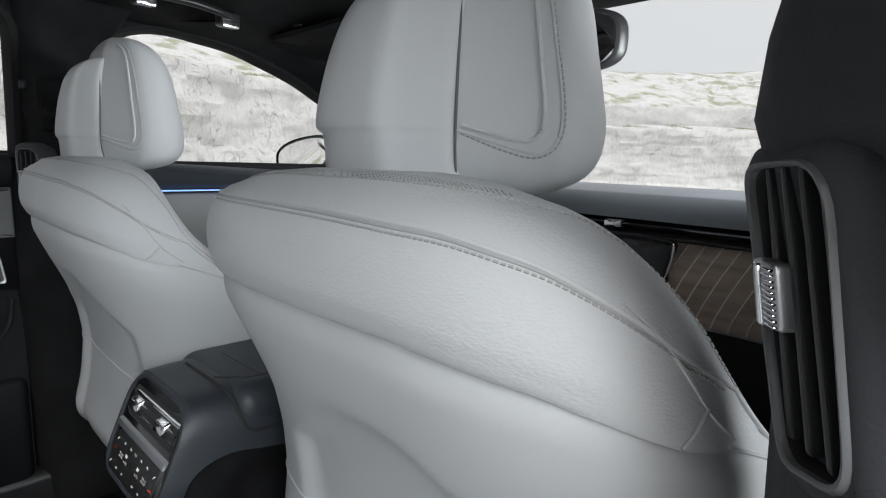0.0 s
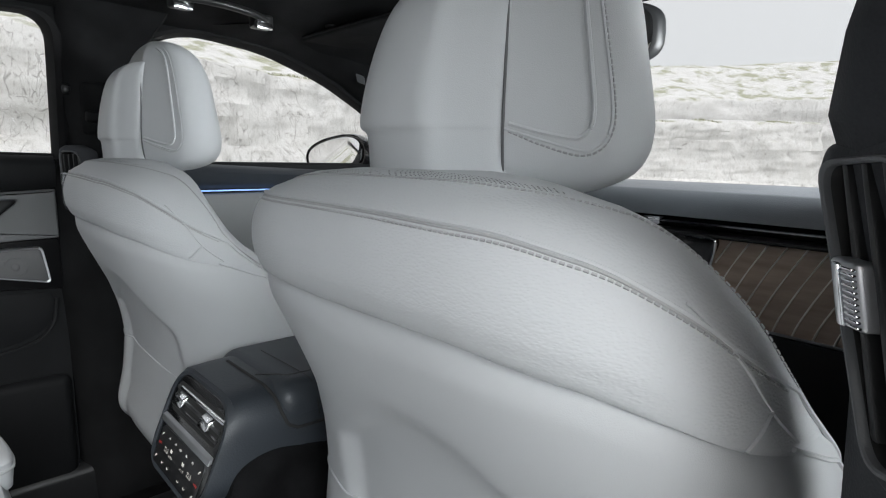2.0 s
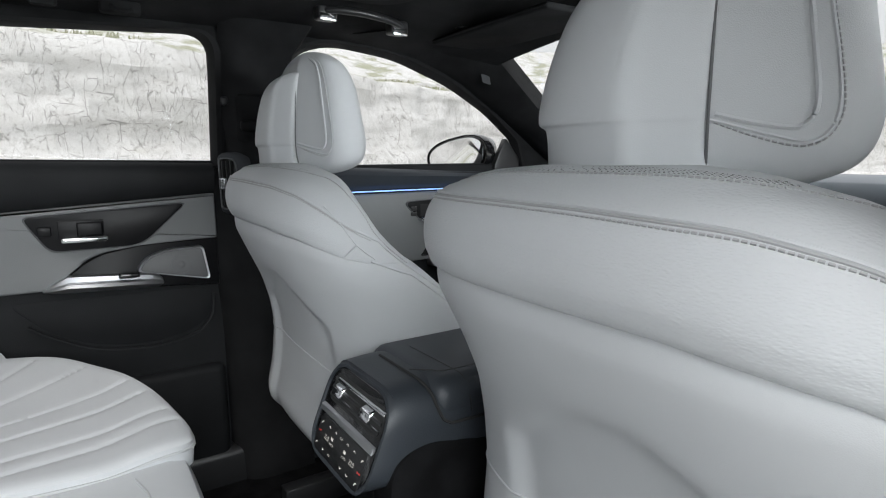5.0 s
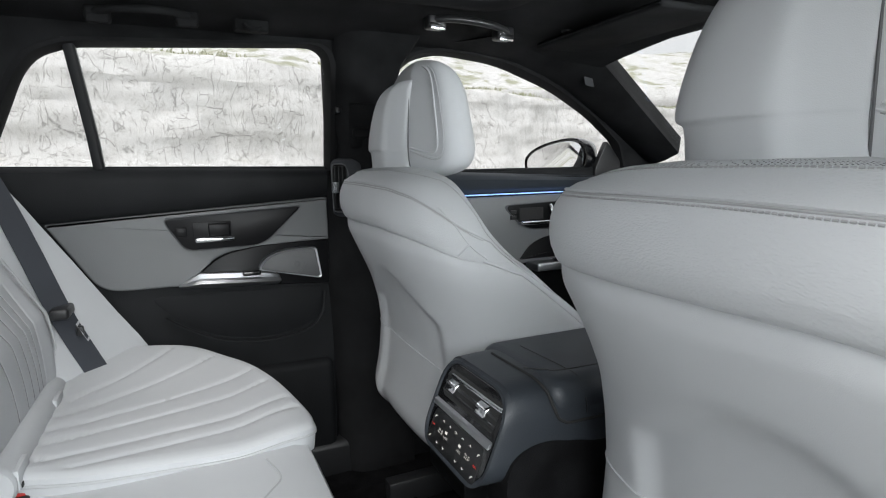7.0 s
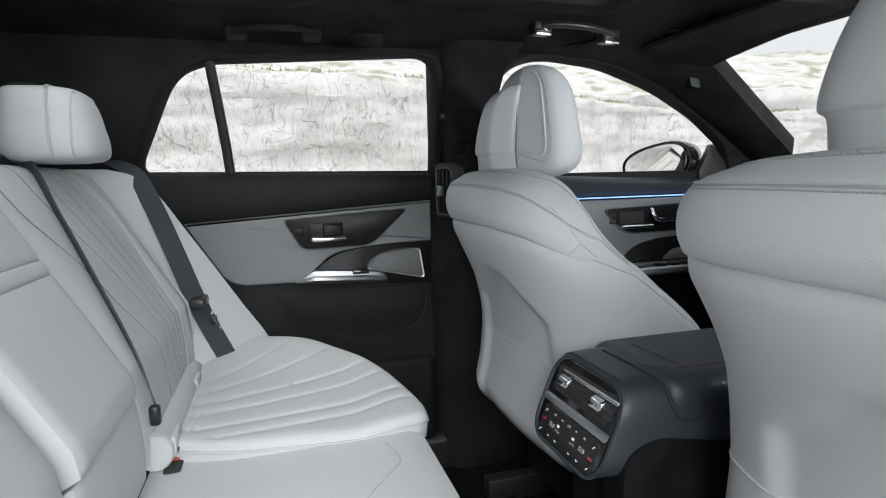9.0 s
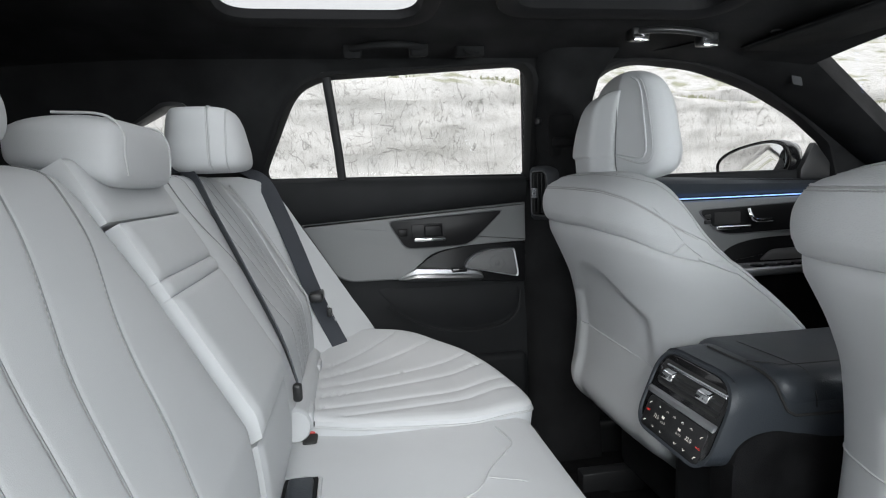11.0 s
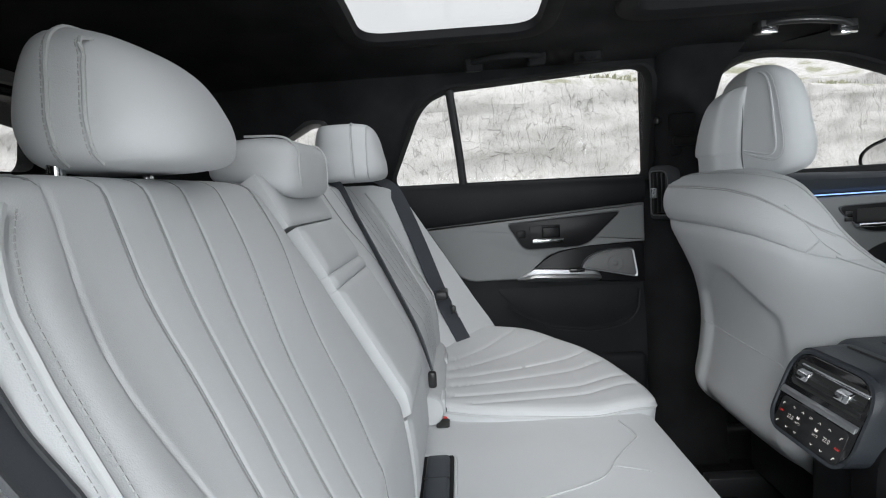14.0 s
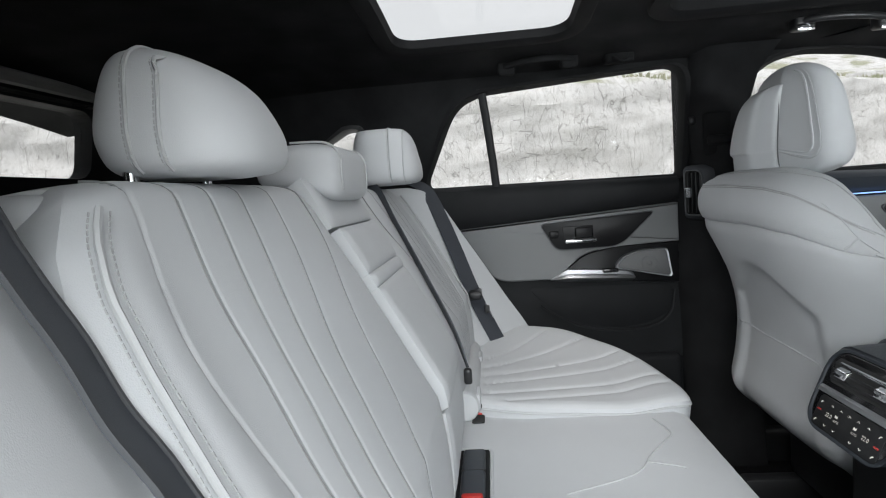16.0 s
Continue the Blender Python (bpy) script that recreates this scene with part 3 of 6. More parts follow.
structure("wall_rear", holed(HATCH, [HWIN], on_hatch, (0, -0.05, 0)), DARK, "black tailgate lining round the rear window", "tailgate", False)
structure("trim", loft([[on_hatch(x * s, z) for s, z in ((1, 1.126 + k), (1, 1.135 + k))] for x in np.linspace(-0.55, 0.55, 9) for k in (0,)], closed=False), ROOFGREY, "grey upper edge of the tailgate", "tailgate trim")
structure("trim", tube([Vector(on_hatch(x, 1.148)) + Vector((0, 0.03, 0)) for x in np.linspace(-0.62, 0.62, 15)], 0.016, 8), ROOFGREY, "grey roller bar under the tailgate edge", "tailgate trim")
hb = bmesh.new()
hb.faces.new([hb.verts.new(Vector(on_hatch(*p)) + Vector((0, -0.03, 0))) for p in HWIN])
thicken(hb, (0, -0.004, 0))
structure("window_6", hb, GLASS, "clear rear window glass", "window", False).visible_shadow = False
structure("trim", rbox((-0.72, -1.72, 0.54), (-0.66, -0.88, 0.90), 0.02), DARK, "black cargo bay side lining", "cargo lining")
structure("trim", rbox((0.66, -1.72, 0.54), (0.72, -0.88, 0.90), 0.02), DARK, "black cargo bay side lining", "cargo lining")

# ---------------------------------------------------------------- centre pillars with air vents
def air_vent(at, turn):
    """Upright air outlet with slats, a silver thumb wheel and a grey frame; its face looks along -y before turning."""
    v = thing("air_vent", at, "upright black pillar air vent with silver thumb wheel and grey frame", "air vent", "pillar air vents")
    m = pose(*at, 0, 0, turn)
    w, h = 0.0275, 0.0570

    lean = 0.0235 / h if turn < 0 else 0.0

    def put(bm):
        for q in bm.verts:
            q.co.x -= lean * q.co.z
        bm.transform(m)
        return bm
    outline = rounded([(-w * 0.80, -h * 1.07), (w * 0.72, -h * 0.93), (w * 0.98, h * 0.94), (-w * 1.25, h * 0.88)] if turn < 0 else [(-w * 0.92, -h), (w, -h * 1.02), (w * 0.95, h), (-w, h)],
                      [0.010, 0.016, 0.024, 0.012], 6)

    def ring(rows):
        return loft([[(p[0] * (1 + o / w), d, p[1] * (1 + o / h)) for p in outline] for o, d in rows], caps=False)
    part("frame", put(ring([(0.0, 0.0008), (0.0002, -0.0022), (0.0010, -0.0030), (0.0022, -0.0030), (0.0030, -0.001), (0.0030, 0.004)])), SILVER_DULL, v, "dull grey rounded frame")
    part("inner_wall", put(ring([(0.0, 0.020), (0.0, 0.0008)])), HOLE, v)
    part("surround", put(ring([(0.0029, 0.004), (0.0031, -0.0004), (0.006, 0.0005), (0.011, 0.005), (0.015, 0.014), (0.017, 0.03)])), PILLAR, v, "black leather surround")
    part("housing", put(plate(outline, lambda a, b, c: (a, 0.024 - c, b), 0.004)), HOLE, v)
    for k in range(4):
        x = -0.020 + 0.0135 * k
        part("slat", put(rbox((x - 0.0022, 0.0, -h + 0.004), (x + 0.0022, 0.018, h - 0.004), 0.0015, 2)), PLASTIC, v)
    for k in range(5):
        z = -0.045 + 0.0225 * k
        part("cross_slat", put(rbox((-w + 0.003, 0.012, z - 0.001), (w - 0.003, 0.020, z + 0.001), 0.0006, 1)), PLASTIC, v)
    wheel = part("thumb_wheel", put(rbox((-0.026, -0.007, -0.0125), (-0.007, 0.004, 0.0135), 0.003, 3)), SILVER, v, "ribbed silver thumb wheel")
    for k in range(11):
        z = -0.0105 + 0.0021 * k
        part("rib", put(rbox((-0.0150, -0.0082, z - 0.0006), (-0.0075, -0.006, z + 0.0006), 0.0003, 1)), CHROME, wheel)
    part("ridge", put(rbox((-0.0215, -0.0085, -0.012), (-0.0165, -0.006, 0.012), 0.001, 2)), CHROME, wheel)
    return v


CREASE = material("dark_grey_seam", (0.13, 0.13, 0.134), 0.8)
SILVER_DULL = material("dull_grey_plastic", (0.10, 0.104, 0.11), 0.40, grain=0.15, gscale=900, stain=0.08)
VENT_L = (-0.695, 0.008, 0.806)
VENT_R = (0.702, 0.018, 0.812)


def b_pillar(sgn):
    """Trimmed centre pillar; in plan a rounded nose with the vent's flat set into it."""
    rows = []
    for z, inn, y0, y1, rear in ((0.02, 0.71, 0.0, 0.20, -0.02), (0.30, 0.70, -0.005, 0.18, -0.02), (0.55, 0.69, -0.004, 0.16, -0.03), (0.70, 0.692, 0.00, 0.15, -0.035),
                                 (0.80, 0.686, 0.01, 0.14, -0.035), (0.868, 0.670, 0.02, 0.14, -0.035), (0.885, 0.664, 0.02, 0.14, -0.035), (0.92, 0.668, 0.015, 0.14, -0.035),
                                 (0.96, 0.678, 0.01, 0.15, -0.035), (1.02, 0.680, 0.0, 0.155, -0.04), (1.10, 0.655, 0.0, 0.17, -0.06), (1.16, 0.60, 0.0, 0.20, -0.08)):
        if sgn < 0 and z > 0.84:
            rear = 0.006
        lp = [(inn, y1 - 0.01), (inn - 0.004, y0 + 0.075), (inn, y0 + 0.045), (inn + 0.012, y0 + 0.022), (inn + 0.05, y0 - 0.002), (inn + 0.075, rear + 0.012), (inn + 0.11, rear), (0.84, rear), (0.84, y1), (inn + 0.03, y1)]
        rows.append([(sgn * x, y, z) for x, y in lp])
    fine = []
    for a, b in zip(rows, rows[1:]):
        for k in range(3):
            fine.append([Vector(p).lerp(Vector(q), k / 3) for p, q in zip(a, b)])
    fine.append([Vector(p) for p in rows[-1]])
    return fine


for sgn in (-1, 1):
    structure("wall_pillar", loft(b_pillar(sgn)), SUEDE if sgn < 0 else PILLAR, "black centre pillar of the car with an air vent", "car pillar")
air_vent(VENT_L, 30)
air_vent(VENT_R, -50)

# ---------------------------------------------------------------- left rear door
def X(depth):
    return lambda a, b, c: (-0.76 + depth + c, a, b)


rear_door = thing("rear_door", (-0.78, -0.35, 0.10), "closed rear car door with black and grey leather lining", "car door", "left car doors")
part("inner_panel", loft([[(-0.80, y, z) for y, z in lp] if x is None else [(x, y, z) for y, z in lp] for x, lp in (
    (-0.82, [(-0.80, 0.10), (-0.012, 0.10), (-0.012, 0.86), (-0.80, 0.872)]), (-0.765, [(-0.80, 0.10), (-0.012, 0.10), (-0.012, 0.86), (-0.80, 0.872)]))]), DARK, rear_door)


def upper_roll(y0, y1, z0a, z1a, z0b, z1b):
    """Padded black upper roll of a door between y0 and y1; heights at both ends."""
    rows = []
    for k in range(13):
        t = k / 12
        y = y0 + (y1 - y0) * t
        lo, hi = z0a + (z0b - z0a) * t, z1a + (z1b - z1a) * t
        rows.append([(-0.80, y, lo), (-0.757, y, lo), (-0.752, y, lo + 0.004), (-0.744, y, lo + 0.3 * (hi - lo)), (-0.738, y, lo + 0.65 * (hi - lo)), (-0.744, y, hi - 0.012), (-0.756, y, hi - 0.002), (-0.80, y, hi)])
    return loft(rows)


part("upper_roll", upper_roll(-0.80, -0.014, 0.738, 0.872, 0.786, 0.856), DARK, rear_door, "padded black upper roll")
LIGHT = rounded([(-0.62, 0.746), (-0.016, 0.783), (-0.016, 0.676), (-0.186, 0.673), (-0.275, 0.658), (-0.322, 0.622), (-0.360, 0.588), (-0.50, 0.589), (-0.535, 0.604)],
                [0.004, 0.004, 0.004, 0.05, 0.05, 0.03, 0.012, 0.02, 0.02], 5)
part("grey_panel", plate(LIGHT, X(-0.01), 0.024, 0.006, 3), DOORLEA, rear_door, "grey leather panel")
part("pocket_trim", plate(rounded([(-0.275, 0.655), (-0.186, 0.671), (-0.016, 0.674), (-0.016, 0.56), (-0.36, 0.585)], [0.04, 0.03, 0.004, 0.004, 0.004], 4), X(-0.004), 0.010, 0.003), PIANO, rear_door)
BEZEL = rounded([(-0.394, 0.746), (-0.082, 0.763), (-0.178, 0.674), (-0.350, 0.672)], [0.016, 0.014, 0.03, 0.02], 6)
bez = part("handle_bezel", plate(BEZEL, X(0.008), 0.0115, 0.002), PIANO, rear_door, "gloss black handle bezel")
part("bezel_rim", loft([[(-0.76 + 0.0185 + dx, p[0] + (p[0] + 0.24) * o, p[1] + (p[1] - 0.715) * o * 2.2) for p in BEZEL] for o, dx in ((0.0, -0.004), (0.0, 0.001), (0.012, 0.0015), (0.022, 0.0), (0.022, -0.006))], caps=False), SILVER_DULL, bez)
part("handle_recess", rbox((-0.7455, -0.335, 0.694), (-0.7395, -0.248, 0.738), 0.004), PIANO, bez)
part("door_handle", rbox((-0.742, -0.330, 0.690), (-0.720, -0.243, 0.702), 0.0045, 3), CHROME, bez, "chrome pull handle")
part("handle_cap", rbox((-0.742, -0.300, 0.702), (-0.732, -0.252, 0.732), 0.004, 3), PIANO, bez)
part("lock_switch", rbox((-0.743, -0.37, 0.705), (-0.7375, -0.345, 0.726), 0.003, 2), PIANO, bez)
SPK = rounded([(-0.192, 0.612), (-0.175, 0.640), (-0.130, 0.657), (-0.052, 0.657), (-0.040, 0.579)], [0.012, 0.025, 0.025, 0.010, 0.012], 5)
sp = part("speaker_grille", plate(SPK, X(0.004), 0.012, 0.004), MESHGREY, rear_door, "grey perforated speaker grille")
part("grille_rim", loft([[(-0.76 + 0.016 + dx, p[0] + (p[0] + 0.105) * o, p[1] + (p[1] - 0.618) * o * 1.5) for p in SPK] for o, dx in ((-0.03, -0.003), (-0.03, 0.002), (0.03, 0.003), (0.045, 0.0), (0.045, -0.01))], caps=False), SILVER, sp)
ring_l = [[(-0.742 + dx, -0.100 + r * math.cos(a), 0.619 + r * math.sin(a)) for a in np.linspace(0, 2 * math.pi, 24, endpoint=False)] for r, dx in ((0.020, 0), (0.020, 0.0018), (0.022, 0.0018), (0.022, 0))]
part("speaker_ring", loft(ring_l, caps=False), MESHGREY, sp)
part("speaker_dots", loft([[(-0.7425 + dx, -0.100 + r * math.cos(a), 0.619 + r * math.sin(a)) for a in np.linspace(0, 2 * math.pi, 12, endpoint=False)] for r, dx in ((0.008, 0), (0.006, 0.001))]), MESHGREY, sp)


def armrest_bar():
    """Silver grab bar: a thick wedge with a rounded nose at its front end."""
    rows = []
    for y, zb, zt, d in ((-0.372, 0.586, 0.592, 0.022), (-0.350, 0.584, 0.604, 0.035), (-0.325, 0.583, 0.617, 0.044), (-0.27, 0.581, 0.614, 0.050), (-0.20, 0.578, 0.609, 0.050), (-0.165, 0.577, 0.604, 0.048), (-0.150, 0.576, 0.599, 0.042), (-0.142, 0.580, 0.592, 0.030)):
        rows.append([(-0.765, y, zb), (-0.76 + d * 0.7, y, zb), (-0.76 + d, y, zb + 0.35 * (zt - zb)), (-0.76 + d * 0.9, y, zb + 0.55 * (zt - zb)), (-0.76 + d * 0.55, y, zb + 0.62 * (zt - zb)), (-0.76 + d * 0.5, y, zt - 0.002), (-0.76 + d * 0.4, y, zt), (-0.765, y, zt)])
    return loft(rows)


ab = part("armrest_bar", armrest_bar(), SILVER, rear_door, "brushed silver armrest bar")
part("window_switch", rbox((-0.742, -0.232, 0.604), (-0.715, -0.190, 0.6145), 0.003, 2), GLOSS, ab)
part("map_pocket", tube(spline([(-0.752, -0.405, 0.515), (-0.749, -0.37, 0.49), (-0.744, -0.29, 0.450), (-0.742, -0.19, 0.434), (-0.743, -0.09, 0.446), (-0.746, -0.045, 0.480), (-0.752, -0.03, 0.54)], 8), 0.0045, 10, 0.6), DARK, rear_door, "black rim of the map pocket")
part("pocket_panel", plate(rounded([(-0.44, 0.565), (-0.03, 0.555), (-0.04, 0.478), (-0.10, 0.446), (-0.19, 0.436), (-0.29, 0.452), (-0.37, 0.492)], 0.03, 4), X(-0.012), 0.0085, 0.003), DARK, rear_door)
part("scuff_panel", rbox((-0.80, -0.80, 0.10), (-0.742, -0.016, 0.36), 0.02, 3), DARK, rear_door)

# ---------------------------------------------------------------- left front door
front_door = thing("front_door", (-0.78, 0.60, 0.10), "closed front car door with black and grey leather lining and blue light strip", "car door", "left car doors")
part("inner_panel", rbox((-0.82, 0.165, 0.10), (-0.765, 1.10, 0.845), 0.01), DARK, front_door)
part("upper_roll", upper_roll(0.165, 1.10, 0.775, 0.848, 0.775, 0.806), NAVY, front_door, "padded slate leather upper roll")
part("light_strip", rbox((-0.752, 0.165, 0.7690), (-0.747, 1.08, 0.7725), 0.002, 2), AMBIENT, front_door, "glowing blue light strip")
part("grey_panel", plate(rounded([(0.165, 0.762), (1.08, 0.766), (1.08, 0.56), (0.165, 0.56)], 0.01, 3), X(-0.01), 0.022, 0.005, 3), DOORLEA, front_door, "grey leather panel")
FB = rounded([(0.500, 0.736), (0.98, 0.752), (0.94, 0.668), (0.58, 0.662)], [0.03, 0.02, 0.03, 0.04], 6)
fbz = part("handle_bezel", plate(FB, X(0.008), 0.007, 0.002), PIANO, front_door, "gloss black handle bezel")
part("bezel_rim", loft([[(-0.76 + 0.0145 + dx, p[0] + (p[0] - 0.75) * o, p[1] + (p[1] - 0.705) * o * 4) for p in FB] for o, dx in ((0.0, -0.004), (0.0, 0.002), (0.016, 0.002), (0.02, -0.006))], caps=False), SILVER_DULL, fbz)
part("door_handle", rbox((-0.747, 0.548, 0.678), (-0.722, 0.660, 0.690), 0.0045, 3), CHROME, fbz, "chrome pull handle")
part("seat_switch", tube(spline([(-0.742, 0.662, 0.735), (-0.735, 0.668, 0.712), (-0.735, 0.685, 0.700), (-0.735, 0.735, 0.700)], 5), 0.006, 8), CHROME, fbz, "chrome seat-shaped switch")
part("handle_recess", rbox((-0.7475, 0.555, 0.692), (-0.7435, 0.640, 0.728), 0.003, 2), HOLE, fbz)
for z in (0.700, 0.716):
    part("lock_switch", rbox((-0.748, 0.524, z - 0.006), (-0.742, 0.544, z + 0.006), 0.002, 2), PLASTIC, fbz)
part("armrest_arch", plate(rounded([(0.555, 0.572), (0.60, 0.625), (0.70, 0.648), (1.0, 0.65), (1.0, 0.572)], [0.01, 0.05, 0.08, 0.02, 0.02], 6), X(0.004), 0.012, 0.003), PIANO, front_door)
part("armrest_bar", rbox((-0.76, 0.585, 0.541), (-0.690, 1.05, 0.566), 0.006, 3), SILVER, front_door, "brushed silver armrest bar")
for k in range(4):
    part("window_switch", rbox((-0.728, 0.66 + 0.045 * k, 0.563), (-0.70, 0.695 + 0.045 * k, 0.571), 0.002, 2), GLOSS, front_door)
part("speaker_grille", plate(rounded([(0.70, 0.578), (0.74, 0.61), (0.95, 0.615), (0.95, 0.578)], 0.015, 4), X(0.014), 0.006, 0.002), MESHGREY, front_door)

# outside mirror on the left door
mir = thing("door_mirror", (-0.90, 0.78, 0.86), "black outside door mirror reflecting the quarry", "door mirror")
mc = Vector((-0.90, 0.792, 0.868))
ta = Vector((0.985, 0.17, 0.0)).normalized()


def mirror_loop(su, sv, d):
    out = []
    for k in range(36):
        a = 2 * math.pi * k / 36
        u = su * (math.copysign(abs(math.cos(a)) ** 0.75, math.cos(a)))
        v = sv * (math.copysign(abs(math.sin(a)) ** 0.85, math.sin(a)))
        w = 1 - 0.30 * (1 - u / su) * 0.5
        out.append(mc + ta * u + Vector((0, 0, v * w + 0.010 * u / su)) + Vector((ta.y, -ta.x, 0)) * d)
    return out


part("housing", loft([mirror_loop(0.138, 0.069, 0.0), mirror_loop(0.144, 0.074, 0.005), mirror_loop(0.146, 0.076, -0.012), mirror_loop(0.136, 0.072, -0.05), mirror_loop(0.085, 0.045, -0.09), mirror_loop(0.02, 0.01, -0.10)]), GLOSS, mir)
part("mirror_glass", loft([mirror_loop(0.129, 0.063, 0.006), mirror_loop(0.127, 0.061, 0.0075)]), MIRROR, mir, "reflecting mirror glass")
part("foot", rbox((-0.93, 0.85, 0.80), (-0.80, 0.95, 0.87), 0.02, 3), PLASTIC, mir)
part("sail_panel", plate(rounded([(0.84, 0.84), (0.885, 0.925), (0.94, 0.86), (0.94, 0.815), (0.84, 0.815)], 0.008, 3), X(-0.012), 0.02, 0.003), PLASTIC, mir)

# ---------------------------------------------------------------- front seats
SC = 0.415          # centre of the passenger seat; the driver's stands 0.765 to its left
LOWER = [(0.28, -0.21, 0.21, 0.105, 0.20, 0.25, 0.42), (0.33, -0.240, 0.235, 0.050, 0.13, 0.25, 0.46), (0.36, -0.248, 0.240, 0.040, 0.12, 0.30, 0.50), (0.42, -0.250, 0.245, 0.056, 0.125, 0.34, 0.50),
         (0.50, -0.250, 0.245, 0.066, 0.13, 0.33, 0.45), (0.56, -0.250, 0.245, 0.058, 0.13, 0.30, 0.40), (0.62, -0.248, 0.250, 0.040, 0.13, 0.238, 0.32), (0.67, -0.247, 0.250, 0.018, 0.11, 0.187, 0.26),
         (0.70, -0.250, 0.241, 0.006, 0.09, 0.158, 0.22), (0.734, -0.252, 0.232, -0.005, 0.060, 0.130, 0.18), (0.750, -0.246, 0.222, 0.002, 0.055, 0.125, 0.165)]
UPPER = [(0.746, -0.246, 0.220, 0.000, 0.055, 0.125, 0.165), (0.752, -0.252, 0.226, -0.010, 0.052, 0.122, 0.165), (0.765, -0.254, 0.218, -0.015, 0.050, 0.117, 0.16), (0.782, -0.253, 0.206, -0.016, 0.045, 0.110, 0.155),
         (0.798, -0.250, 0.192, -0.015, 0.043, 0.103, 0.15), (0.813, -0.243, 0.175, -0.012, 0.042, 0.097, 0.149), (0.828, -0.230, 0.155, -0.004, 0.042, 0.090, 0.147), (0.842, -0.205, 0.118, 0.008, 0.045, 0.075, 0.137),
         (0.850, -0.165, 0.085, 0.022, 0.050, 0.065, 0.12), (0.854, -0.10, 0.04, 0.04, 0.06, 0.07, 0.09)]
BASE = LOWER[:10] + UPPER[2:]


def dip(a):
    """How far the seam between cover and shell sinks towards the right edge; a in degrees."""
    return float(np.interp(a, [-80, -66, -50, -35, -21, -8, 20, 110, 150], [0, -0.006, -0.013, -0.027, -0.044, -0.055, -0.06, -0.06, 0]))


def seat_loop(rows, z, n=120, grow=0.0):
    """One ring of the skin; rings near the seam follow its line."""
    out = []
    w = float(np.interp(z, [0.66, 0.75, 0.752, 0.80], [0, 1, 1, 0]))
    for k in range(n):
        a = 2 * math.pi * k / n
        deg = math.degrees(a)
        z2 = z + w * dip(deg if deg <= 180 else deg - 360)
        p = seat_at(rows, z, a, grow) + seat_at(BASE, z2, a) - seat_at(BASE, z, a)
        out.append(p)
    return out


def seat_at(rows, z, a, grow=0.0):
    """Point of the backrest's skin at height z; a = -90 degrees is the middle of its back, 0 its right edge."""
    l, r, yr, el, er, yf = lerp_rows(rows, z)
    mid, half = (l + r) / 2, (r - l) / 2 + grow
    ca, sa = math.cos(a), math.sin(a)
    pw = 2 / 3.0 if sa < 0 else 2 / 2.2
    side = math.copysign(abs(ca) ** pw, ca)
    x = mid + half * side
    ye = el + (er - el) * (0.5 + 0.5 * side)
    y = ye + (ye - yr + grow) * -abs(sa) ** pw if sa < 0 else ye + (yf - ye) * abs(sa) ** pw
    if sa < 0 and z < 0.70:
        w = max(0.0, min(1.0, (0.165 - abs(x - mid) - 1.6 * max(0, z - 0.58) ** 1.0 * 0.9) / 0.035))
        w *= max(0.0, min(1.0, (0.672 - z) / 0.03))
        y += 0.013 * w * w * (3 - 2 * w)
    return Vector((SC + x, y, z))


def dense(rows, step=0.008):
    return list(np.arange(rows[0][0], rows[-1][0], step)) + [rows[-1][0]]


def on_seat(rows, path, n=10, grow=0.0):
    """A line on the backrest's skin through (angle in degrees, height)."""
    pts = spline([(a, z * 1000, 0) for a, z in path], n)
    return [seat_at(rows, p.y / 1000, radians(p.x), grow) for p in pts]


